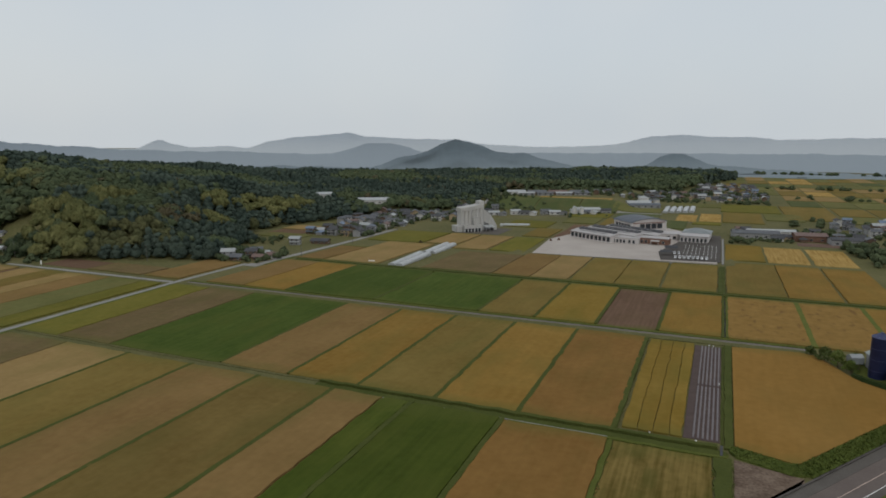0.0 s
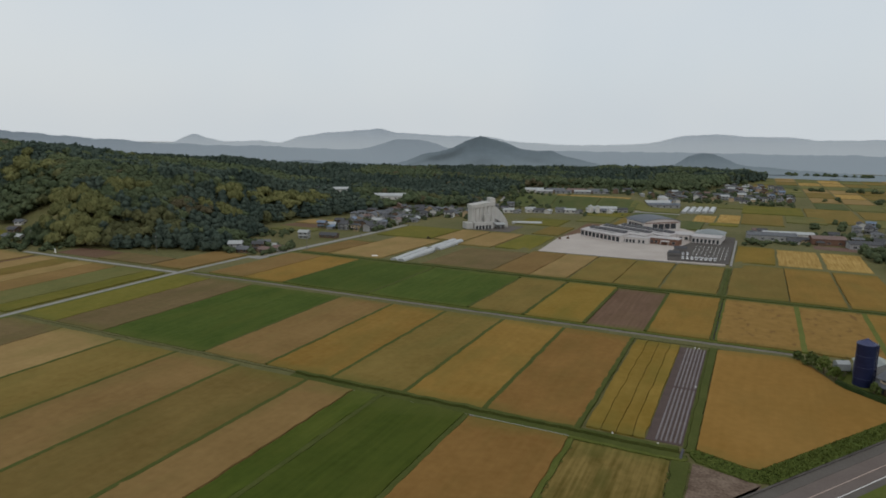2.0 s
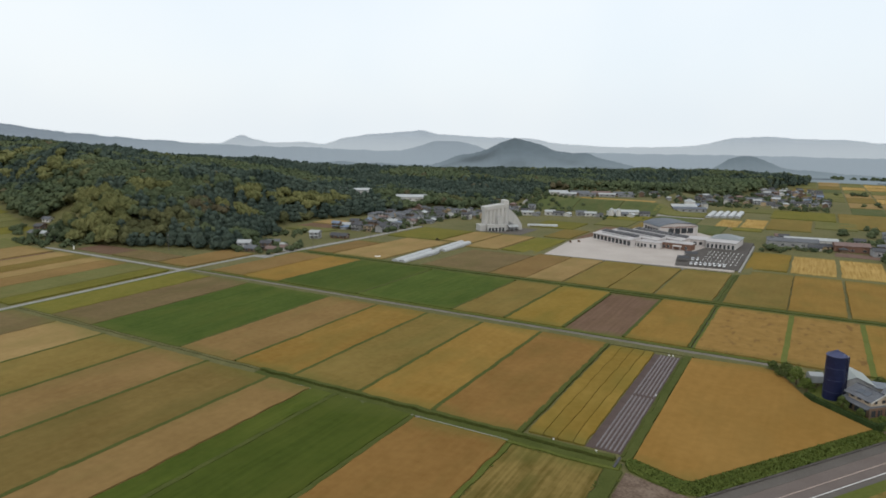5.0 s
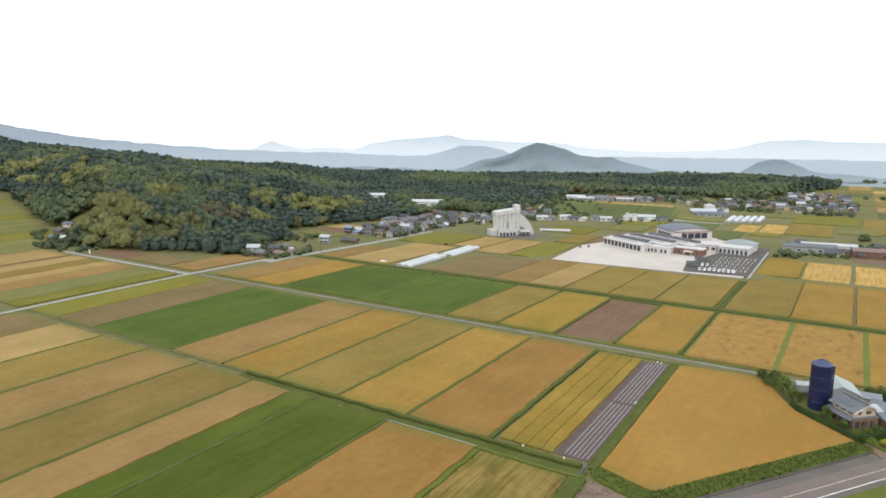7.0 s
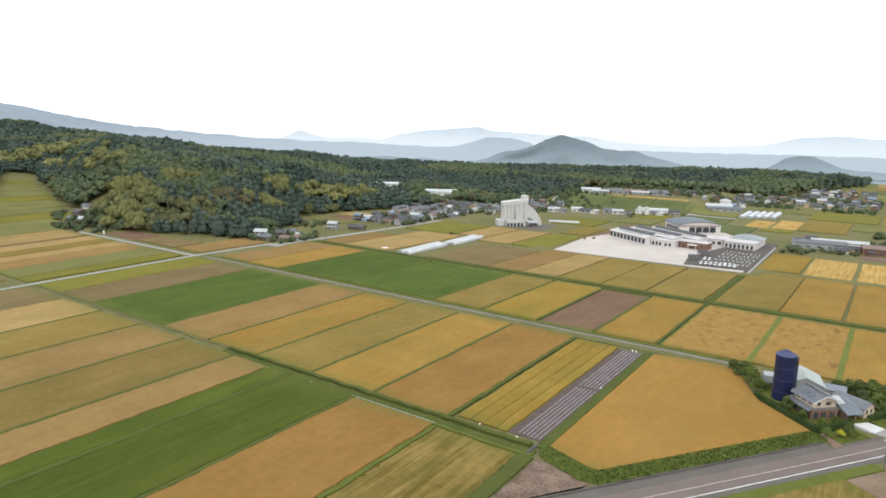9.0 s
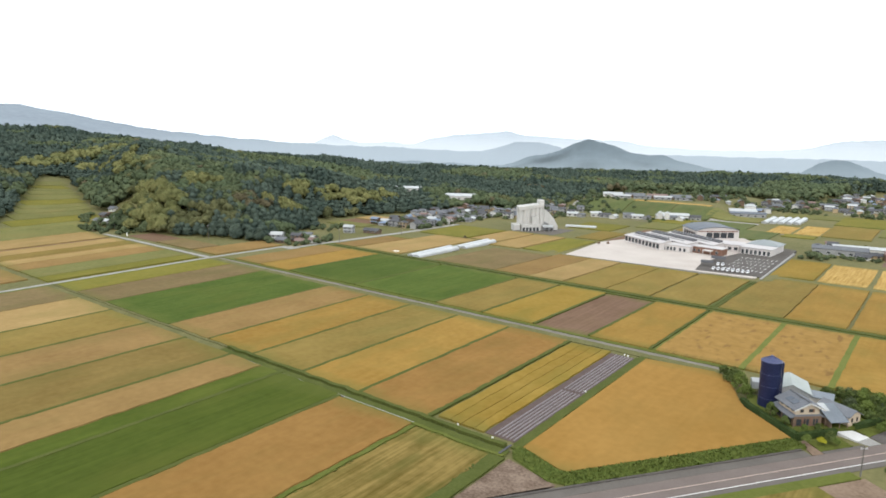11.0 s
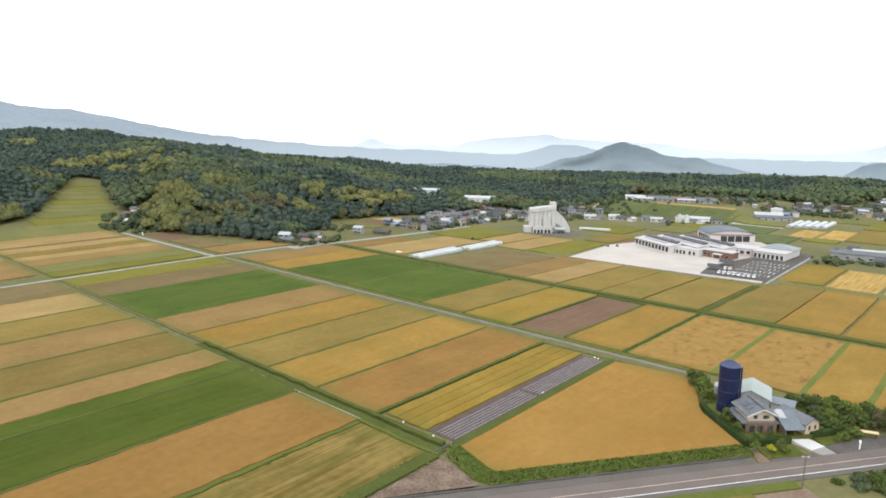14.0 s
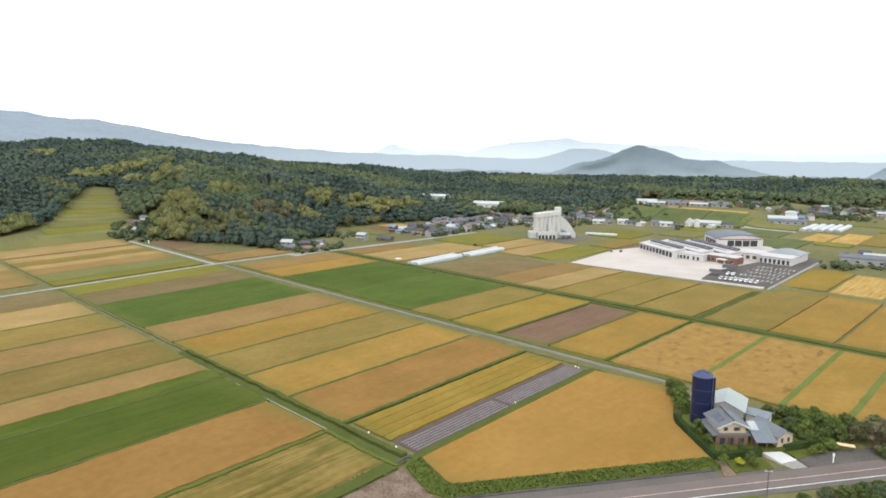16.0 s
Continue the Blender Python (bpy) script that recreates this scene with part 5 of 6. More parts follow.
WALL_CONC = surface("pale_silo_concrete", (0.4, 0.392, 0.375), (0.54, 0.525, 0.5), 0.12, 0.8, stretch=(1, 1, 0.25))
elevator = grain_elevator(-197.5, 524, float(plain_z(524)), 44)
elevator.matrix_world = elevator.matrix_world @ Matrix.Diagonal((0.9, 0.95, 0.98, 1))
strip("elevator_yard", -207, -166, 508, 548, 0.1, ASPHALT_GREY, "grey paved yard round the grain elevator", "yard", 0.2, 8)


# ---- the school ----
SCHOOL_Z = -4.9
yard = prism([(-118, 436.5), (1.5, 444.5), (2, 560), (-24, 572), (-40, 592), (-78, 594), (-104, 548), (-121, 500)], -9.5, SCHOOL_Z)
tagged(part("school_yard", yard, GRAVEL_WHITE), "pale sandy school playing yard", "yard", kind="structure")
lot = prism([(-33, 445), (3.4, 449), (3.2, 560), (-18, 568), (-22, 540), (-37, 474)], -9.3, SCHOOL_Z + 0.06)
tagged(part("car_park", lot, ASPHALT_DARK), "grey asphalt school car park", "car park", kind="structure")
tagged(part("car_park_edge", prism([(4, 443), (5.4, 443), (5, 545), (3.7, 545)], -9, SCHOOL_Z + 0.35), CONCRETE), "pale concrete edge of the car park", "kerb", kind="structure")
tagged(part("yard_wall", prism([(-119, 435.6), (-24, 438), (-24, 438.6), (-119, 436.2)], -9, SCHOOL_Z + 0.5), CONCRETE), "low concrete wall along the school yard", "wall", kind="structure")
for row in range(5):
    for k in range(9):
        x, y = -20.5 + 2.6 * k, 462 + 10.5 * row
        tagged(part("bay_line", box(x - 0.14, x + 0.14, y, y + 5.2, SCHOOL_Z + 0.05, SCHOOL_Z + 0.075), PAINT_WHITE), "white parking bay line", "line", "parking lines")


def car(x, y, z, turn, paint, label):
    ob = thing("car", x, y, z, turn, label, "car", "parked cars")
    bm = bmesh.new()
    add_profile(bm, [(-1.75, 0.32), (-1.75, 0.85), (-1.1, 1.0), (-0.75, 1.6), (1.1, 1.66), (1.62, 1.05), (1.75, 0.9), (1.75, 0.32)], -0.78, 0.78)
    bmesh.ops.bevel(bm, geom=bm.edges[:], offset=0.06, segments=1, affect="EDGES")
    part("body", bm, paint, ob)
    part("windscreen", swept([(-1.06, 1.02), (-0.78, 1.55), (-0.83, 1.57), (-1.12, 1.04)], -0.68, 0.68), GLASS, ob)
    for side in (-0.79, 0.79):
        part("side_window", box(side - 0.015, side + 0.015, -0.7, 1.1, 1.05, 1.5), GLASS, ob)
    for px in (-0.72, 0.72):
        for py in (-1.15, 1.15):
            bm = tube(0, 0, -0.1, 0.1, 0.31, 0.31, 12)
            bmesh.ops.rotate(bm, verts=bm.verts, matrix=Matrix.Rotation(math.pi / 2, 3, "Y"))
            bmesh.ops.translate(bm, verts=bm.verts, vec=(px, py, 0.31))
            part("wheel", bm, TYRE, ob)
    return ob


first = car(-24.5, 453.5, SCHOOL_Z + 0.06, 4, CAR_WHITE, "small white van parked in a school bay")
for k in range(1, 8):
    copy_thing(first, pose(-24.5 + 2.75 * k, 453.5 + 0.3 * k, SCHOOL_Z + 0.06, 0, 0, 4))
for x, y in ((-26, 469), (-23.2, 469.4)):
    copy_thing(first, pose(x, y, SCHOOL_Z + 0.06, 0, 0, 4))


def school_wing(x, y, turn, long, deep, low, high, label):
    """A classroom range: white walls, a slope of pale roof with a long dark strip of roof lights."""
    ob = thing("school_wing", x, y, SCHOOL_Z, turn, label, "school")
    part("wall", swept([(-deep / 2, -0.4), (-deep / 2, low), (deep / 2, high), (deep / 2, -0.4)], -long / 2, long / 2), WALL_SCHOOL, ob)
    part("roof", swept([(-deep / 2 - 0.6, low - 0.05), (-deep / 2 - 0.6, low + 0.25), (deep / 2 + 0.5, high + 0.35), (deep / 2 + 0.5, high + 0.05)], -long / 2 - 0.5, long / 2 + 0.5), ROOF_WING, ob, "pale sloping roof")
    light = part("roof_light", swept([(deep / 2 - 3.0, high - 0.2), (deep / 2 - 2.8, high + 0.55), (deep / 2 + 0.45, high + 1.5), (deep / 2 + 0.45, high)], -long / 2 + 2, long / 2 - 2), ROOF_DARK, ob, "long dark roof light")
    for k in range(int(long / 4)):
        px = -long / 2 + 3 + 4 * k
        part("glazing_bar", swept([(deep / 2 - 2.95, high + 0.5), (deep / 2 - 2.95, high + 0.66), (deep / 2 + 0.5, high + 1.62), (deep / 2 + 0.5, high + 1.46)], px, px + 0.18), WALL_GREY, light)
    part("roof_vent", box(-long / 2 + 6, long / 2 - 8, -1.4, -0.2, low + 0.6, low + 1.3), WALL_GREY, ob, "low grey roof vent")
    count = int(long / 4)
    for k in range(count):
        px = -long / 2 + (k + 0.5) * long / count
        window(ob, px, -deep / 2, 0.9, long / count * 0.72, low - 1.5, "-y", BRICK_RED)
    return ob


ROOF_WING = surface("pale_rose_roof", (0.36, 0.335, 0.33), (0.48, 0.45, 0.44), 0.1, 1.0, rough=0.6)
W_TURN = -31
school_wing(-88, 510, W_TURN, 40, 10, 5.0, 6.4, "white classroom range with a pale sloping roof")
school_wing(-76, 522, W_TURN, 50, 10, 5.0, 6.4, "white classroom range with a pale sloping roof")
school_wing(-62, 530, W_TURN, 54, 10, 5.0, 6.4, "white classroom range with a pale sloping roof")
ob = thing("school_front_block", -66, 503, SCHOOL_Z, -4, "low white school front block with dark arched doors", "school")
part("wall", box(-15, 13, -4, 6, -0.4, 4.2), WALL_SCHOOL, ob)
part("roof", box(-15.4, 13.4, -4.4, 6.4, 4.2, 4.6), ROOF_WING, ob)
for px in (-12.5, -9.5, -5, -2.5, 0, 2.5, 6.5, 9.5):
    window(ob, px, -4, 0.5, 1.7, 2.6, "-y")
ob = thing("school_entrance", -43, 507, SCHOOL_Z, -8, "low red-brown tiled school entrance block", "school")
part("wall", box(-11, 11, -4, 5, -0.4, 4.4), BRICK_RED, ob)
part("roof", box(-11.4, 11.4, -4.4, 5.4, 4.4, 4.8), ROOF_WING, ob)
part("porch", box(-1, 5, -8, -4, 2.8, 3.3), WALL_SCHOOL, ob)
for px in (-0.6, 4.6):
    part("porch_post", box(px - 0.2, px + 0.2, -7.8, -7.4, -0.4, 2.8), WALL_SCHOOL, ob)
for px in (-8, -5, 7.5):
    window(ob, px, -4, 0.8, 1.8, 2.0, "-y")
ob = thing("link_building", -38, 532, SCHOOL_Z, 10, "round-cornered white link building with a flat roof", "school")
part("wall", prism([(-12, -7), (9, -7), (12, -3), (12, 9), (-12, 9)], -0.4, 4.6), WALL_SCHOOL, ob)
part("roof", prism([(-12.4, -7.4), (9.3, -7.4), (12.5, -3.1), (12.5, 9.4), (-12.4, 9.4)], 4.6, 5.0), ROOF_WING, ob)
for px in (-9, -5, -1, 3, 7):
    window(ob, px, -7, 1.0, 2.4, 2.2, "-y", BRICK_RED)
for x, y in ((-113, 497), (-118, 492)):
    tagged(part("play_frame", swept([(-0.9, 0), (-0.08, 1.6), (0.08, 1.6), (0.9, 0), (0.8, 0), (0, 1.45), (-0.8, 0)], -0.9, 0.9), WALL_BROWN), "dark brown play frame on the school yard", "play equipment", "play frames").matrix_world = pose(x, y, SCHOOL_Z, 0, 0, x * 17)


def gymnasium(x, y, turn):
    ob = thing("gymnasium", x, y, SCHOOL_Z, turn, "white gymnasium under a low arched steel-blue roof", "gymnasium")
    long, deep, eave, rise = 33, 27, 8.6, 2.4
    arc = [(-long / 2 + long * k / 10, eave + rise * (1 - (2 * k / 10 - 1) ** 2)) for k in range(11)]
    bm = bmesh.new()
    add_profile(bm, [(-long / 2, -0.4)] + arc + [(long / 2, -0.4)], -deep / 2, deep / 2)
    bmesh.ops.rotate(bm, verts=bm.verts, matrix=Matrix.Rotation(-math.pi / 2, 3, "Z"))
    part("wall", bm, WALL_SCHOOL, ob)
    bm = bmesh.new()
    over = [(p[0] * 1.05, p[1] + 0.15 - (0.5 if k in (0, 10) else 0)) for k, p in enumerate(arc)]
    add_profile(bm, over + [(a, b + 0.3) for a, b in over[::-1]], -deep / 2 - 1, deep / 2 + 1)
    bmesh.ops.rotate(bm, verts=bm.verts, matrix=Matrix.Rotation(-math.pi / 2, 3, "Z"))
    part("roof", bm, ROOF_STEEL, ob, "low arched steel-blue roof")
    for k in range(4):
        window(ob, -6.6 + 5.6 * k, -deep / 2, 2.6, 5.0, 4.4, "-y", BRICK_RED)
    for k in range(5):
        window(ob, -long / 2, -8.8 + 4.4 * k, 2.6, 3.4, 4.0, "-x", BRICK_RED)
    part("plinth_band", box(-long / 2 + 1, long / 2 - 1, -deep / 2 - 0.12, -deep / 2, 7.4, 8.2), BRICK_RED, ob, "red-brown tiled band")
    for px in (-long / 2 + 0.6, -9.6, long / 2 - 0.6):
        part("pilaster", box(px - 0.6, px + 0.6, -deep / 2 - 0.3, -deep / 2, -0.4, 7.5), WALL_SCHOOL, ob)
    return ob


gymnasium(-61, 573, 40)
ROOF_HALL = surface("grey_green_metal_roof", (0.17, 0.19, 0.195), (0.25, 0.27, 0.27), 0.15, 1.5, rough=0.5)
ob = thing("school_hall", -13, 534, SCHOOL_Z, -4, "low white school hall under a pale grey hipped roof", "school")
part("wall", box(-12, 8, -12, 18, -0.4, 4.4), WALL_SCHOOL, ob)
part("flat_roof", box(-12.6, 8.6, -12.6, 6, 4.4, 4.9), ROOF_WING, ob)
bm = hip_roof(20, 16, 5.0, 8.0, 0.8)
bmesh.ops.translate(bm, verts=bm.verts, vec=(-2, 11, 0))
part("roof", bm, ROOF_HALL, ob, "pale grey-green hipped roof")
for k in range(7):
    window(ob, -10.5 + 2.8 * k, -12, 0.3, 1.7, 3.0, "-y")
tagged(part("bicycle_shed", gable_roof(7, 4, 2.4, 3.4, 0.3, 0.3), ROOF_DARK), "small open shed with a dark brown roof by the car park", "shed").matrix_world = pose(-31, 463, SCHOOL_Z, 0, 0, 10)
tagged(part("bicycle_shed", gable_roof(8, 5, 2.6, 3.8, 0.3, 0.3), ROOF_DARK), "small dark shed by the car park", "shed").matrix_world = pose(-29, 480, SCHOOL_Z, 0, 0, 10)


YARD_RED = surface("red_brown_gravel", (0.12, 0.075, 0.058), (0.19, 0.125, 0.1), 0.1, 1.0)
# ---- houses of the villages ----
def village_house(x, y, turn, w, d, storeys, wall, roof, hipped, rng, z=None):
    base = float(land_z(x, y)) if z is None else z
    w, d = w * 0.74, d * 0.74
    eave = 2.5 * storeys
    ob = thing("house", x, y, base, turn, HOUSE_LABEL[(wall.name, roof.name)], "house", "village houses")
    ridge = eave + d * 0.24
    if hipped:
        part("wall", box(-w / 2, w / 2, -d / 2, d / 2, -1.0, eave), wall, ob)
        part("roof", hip_roof(w, d, eave, ridge, 0.7), roof, ob)
    else:
        bm = gable_walls(w, d, eave, ridge)
        part("wall", bm, wall, ob)
        part("roof", gable_roof(w, d, eave, ridge, 0.7, 0.22), roof, ob)
    if storeys == 2:
        part("porch_roof", swept([(-d / 2 - 1.2, 2.2), (-d / 2, 2.6), (-d / 2, 2.8), (-d / 2 - 1.2, 2.4)], -w / 2, w / 2), roof, ob)
    for s in range(storeys):
        for k in range(2 + int(w > 10)):
            window(ob, -w / 2 + (k + 0.5) * w / (2 + int(w > 10)), -d / 2, 0.7 + 2.5 * s, 1.6, 1.2, "-y")
        window(ob, w / 2, 0, 0.8 + 2.5 * s, 1.4, 1.2, "+x")
    return ob


HOUSE_WALLS = (WALL_WHITE, WALL_GREY, WALL_GREY, WALL_GREY, WALL_CREAM, WALL_BROWN, WALL_BROWN)
HOUSE_ROOFS = (ROOF_GREY,) * 9 + (ROOF_DARK,) * 10 + (ROOF_RED, ROOF_RED, ROOF_BLUE, ROOF_BLUE, ROOF_PALE, ROOF_PALE, ROOF_PALE)
WALL_WORD = {"white_plaster": "white", "grey_siding": "grey-sided", "cream_plaster": "cream", "dark_brown_boards": "dark boarded"}
ROOF_WORD = {"grey_roof_tile": "grey tiled", "dark_roof_tile": "dark tiled", "rust_red_roof": "rust-red", "blue_metal_roof": "blue metal", "pale_metal_roof": "pale metal"}
HOUSE_LABEL = {(w, r): f"{a} village house under a {b} roof" for w, a in WALL_WORD.items() for r, b in ROOF_WORD.items()}


def cluster(seed, x0, x1, y0, y1, count, turn, avoid=(), low=0.45):
    rng = random.Random(seed)
    placed = []
    tries = 0
    while len(placed) < count and tries < 4000:
        tries += 1
        x, y = rng.uniform(x0, x1), rng.uniform(y0, y1)
        if any(abs(x - a) < 9.5 and abs(y - b) < 8.5 for a, b in placed) or any(a < x < b and c < y < d for a, b, c, d in avoid):
            continue
        placed.append((x, y))
        storeys = 1 if rng.random() < low else 2
        village_house(x, y, turn + rng.choice((0, 90)) + rng.uniform(-8, 8), rng.uniform(8, 12.5), rng.uniform(6.5, 8.5), storeys, rng.choice(HOUSE_WALLS), rng.choice(HOUSE_ROOFS), rng.random() < 0.35, rng)


rng = random.Random(3)
for x, y, t, w, d, s, wall, roof in ((-292, 331, 30, 11, 8, 2, WALL_GREY, ROOF_PALE), (-283, 328, 20, 10, 8, 1, WALL_BROWN, ROOF_GREY), (-279, 338, 25, 9, 7, 2, WALL_BROWN, ROOF_DARK), (-270, 334, 10, 9, 7, 1, WALL_BROWN, ROOF_RED), (-266, 343, 15, 9, 7, 1, WALL_WHITE, ROOF_RED), (-276, 349, 5, 8, 6, 1, WALL_WHITE, ROOF_PALE), (-290, 356, 40, 11, 8, 1, WALL_BROWN, ROOF_GREY), (-288, 398, 15, 10, 7, 2, WALL_GREY, ROOF_PALE), (-274, 410, 10, 18, 8, 1, WALL_BROWN, ROOF_DARK)):
    village_house(x, y, t, w, d, s, wall, roof, False, rng)
cluster(21, -312, -268, 452, 520, 24, 12)
cluster(22, -330, -264, 522, 620, 46, 20)
cluster(23, -262, -225, 575, 690, 20, 15, ((-235, -150, 480, 575),))
cluster(24, -90, 55, 862, 960, 50, 10, low=0.35)
cluster(25, -30, 50, 970, 1130, 44, 10, low=0.35)
cluster(26, -140, -60, 800, 870, 14, 20)
cluster(27, 12, 105, 560, 612, 12, 5, low=0.6)
cluster(28, 92, 190, 600, 690, 30, 5)


def shed(x, y, turn, w, d, eave, ridge, wall, roof, label, name="shed", z=None):
    ob = thing(name, x, y, float(land_z(x, y)) if z is None else z, turn, label, "shed")
    part("wall", gable_walls(w, d, eave, ridge), wall, ob)
    part("roof", gable_roof(w, d, eave, ridge, 0.6, 0.25), roof, ob)
    for k in range(max(2, int(w / 6))):
        window(ob, -w / 2 + (k + 0.5) * w / max(2, int(w / 6)), -d / 2, 1.0, 2.4, 1.4, "-y")
    return ob


strip("works_yard", 56, 112, 540, 558, 0.1, YARD_RED, "reddish-brown gravel yard beside the workshops", "yard", 0.4, 6)
# sheds beside the car park, the hillside barns, and the works along the lane
shed(28, 575, 8, 34, 14, 4.2, 5.8, WALL_GREY, ROOF_GREY, "long grey workshop under a grey roof")
shed(40, 590, 8, 36, 9, 4.0, 5.2, WALL_WHITE, ROOF_PALE, "long white-edged store under a pale roof")
shed(66, 572, 8, 22, 14, 4.6, 6.2, BRICK_RED, ROOF_RED, "rust-brown shed under a red-brown roof")
shed(88, 560, 8, 20, 12, 4.2, 5.6, WALL_GREY, ROOF_DARK, "grey shed under a dark roof")
for k in range(4):
    shed(-232 + 24 * k, 778 + 8 * k, 18, 22, 10, 3.4, 5.0, WALL_WHITE if k == 0 else WALL_BROWN, ROOF_PALE if k == 0 else (ROOF_GREY, ROOF_RED, ROOF_GREY)[k - 1], "livestock barn on the grassy terrace", "barn")
    shed(-216 + 21 * k, 768 + 8 * k, 18, 19, 7, 3.0, 4.0, WALL_GREY, ROOF_GREY if k % 2 else ROOF_PALE, "low livestock barn on the grassy terrace", "barn")
for k in range(12):
    shed(-214 + 9.5 * k, 634 + 4.6 * k + (5, 0, 9)[k % 3], 20 + (0, 70, 8)[k % 3], (11, 8, 10)[k % 3], (7, 6, 7)[k % 3], (3.2, 2.8, 3.8)[k % 3], (4.4, 3.8, 5.2)[k % 3], (WALL_WHITE, WALL_GREY)[k % 2], (ROOF_PALE, ROOF_GREY, ROOF_PALE, ROOF_DARK)[k % 4], "small workshop along the lane")
shed(-128, 690, 18, 26, 12, 4.6, 6.0, WALL_WHITE, ROOF_PALE, "long white workshop along the lane")
for x in (-138, -131):
    ob = thing("feed_bin", x, 676, float(plain_z(676)), 0, "pale round feed bin with a cone top", "bin", "feed bins")
    part("bin", tube(0, 0, 0, 7, 2.4, 2.4, 18), WALL_WHITE, ob)
    part("cone_top", tube(0, 0, 7, 8.8, 2.5, 0.3, 18), ROOF_PALE, ob)
shed(-86, 778, 20, 26, 14, 4.2, 6.4, WALL_WHITE, ROOF_PALE, "white packing hall under a pale green roof", "packing_hall")
shed(-78, 766, 20, 34, 12, 3.6, 5.0, WALL_GREY, ROOF_STEEL, "grey lean store in front of the packing hall")
ob = thing("packing_tower", -82, 792, float(plain_z(792)), 20, "square white tower house", "house")
part("wall", box(-5, 5, -5, 5, -0.5, 9), WALL_WHITE, ob)
part("roof", hip_roof(10, 10, 9, 11.4, 0.6), ROOF_PALE, ob)
# a works hidden in the woods
shed(-411, 598, 25, 46, 16, 5.5, 7.0, WALL_WHITE, ROOF_PALE, "large white works hall among the trees", "works_hall", z=7)
shed(-356, 640, 25, 34, 22, 4.2, 6.0, WALL_WHITE, ROOF_PALE, "wide white works hall among the trees", "works_hall", z=0)
# houses of the side valley
for x, y, t, s, wall, roof in ((-462, 290, 20, 1, WALL_BROWN, ROOF_RED), (-452, 284, 10, 2, WALL_BROWN, ROOF_DARK), (-446, 276, 0, 1, WALL_WHITE, ROOF_GREY), (-440, 280, 5, 1, WALL_WHITE, ROOF_PALE), (-470, 300, 15, 1, WALL_WHITE, ROOF_GREY)):
    village_house(x, y, t, 9, 7, s, wall, roof, False, rng)
for x, y in ((-330, 300), (-420, 276), (-250, 352), (-252, 420), (-255, 500)):
    utility_pole(x, y, float(land_z(x, y)), 11, x)
tagged(part("roadside_sign", box(-383, -381.6, 266.9, 267.1, 0, 2.6), PAINT_WHITE), "white sign board at the wood's edge", "sign")


# ---- the woods: thousands of crowns, each of many leaf clumps, gathered by kind ----
ICO_V = np.array([(0, 0, -1), (0.72, -0.53, -0.45), (-0.28, -0.85, -0.45), (-0.89, 0, -0.45), (-0.28, 0.85, -0.45), (0.72, 0.53, -0.45), (0.28, -0.85, 0.45), (-0.72, -0.53, 0.45), (-0.72, 0.53, 0.45), (0.28, 0.85, 0.45), (0.89, 0, 0.45), (0, 0, 1)])
ICO_F = np.array([(0, 1, 2), (1, 0, 5), (0, 2, 3), (0, 3, 4), (0, 4, 5), (1, 5, 10), (2, 1, 6), (3, 2, 7), (4, 3, 8), (5, 4, 9), (1, 10, 6), (2, 6, 7), (3, 7, 8), (4, 8, 9), (5, 9, 10), (6, 10, 11), (7, 6, 11), (8, 7, 11), (9, 8, 11), (10, 9, 11)])


def crown_form(rng, style, clumps, leaf, lobe_count):
    """A crown of unit spread standing on z = 0, as (triangle cores, leaf quads)."""
    ring = [math.tau * k / max(1, lobe_count - 1) + rng.uniform(-0.4, 0.4) for k in range(lobe_count - 1)]
    if style == "cedar":
        lobes = [(rng.uniform(-0.12, 0.12), rng.uniform(-0.12, 0.12), 0.95, 0.85)] + [(math.cos(a) * 0.42, math.sin(a) * 0.42, rng.uniform(0.5, 1.1), rng.uniform(0.46, 0.6)) for a in ring[1:]] + [(rng.uniform(-0.1, 0.1), rng.uniform(-0.1, 0.1), 1.65, 0.55)]
    elif style == "bamboo":
        lobes = [(0, 0, 1.35, 0.8)] + [(math.cos(a) * 0.58, math.sin(a) * 0.58, rng.uniform(0.9, 1.5), rng.uniform(0.44, 0.6)) for a in ring]
    else:
        lobes = [(0, 0, 1.25, 0.82)] + [(math.cos(a) * 0.6, math.sin(a) * 0.6, rng.uniform(0.65, 1.3), rng.uniform(0.46, 0.64)) for a in ring]
    quads = np.array([[tuple(p) for p in q] for q in leaf_shell(rng, lobes, clumps, leaf, jitter=0.4)])
    tris = np.concatenate([ICO_V * np.array((r, r, r * 0.82)) * 0.88 + np.array((x, y, z)) for x, y, z, r in lobes])
    faces = np.concatenate([ICO_F + 12 * k for k in range(len(lobes))])
    return quads, tris, faces


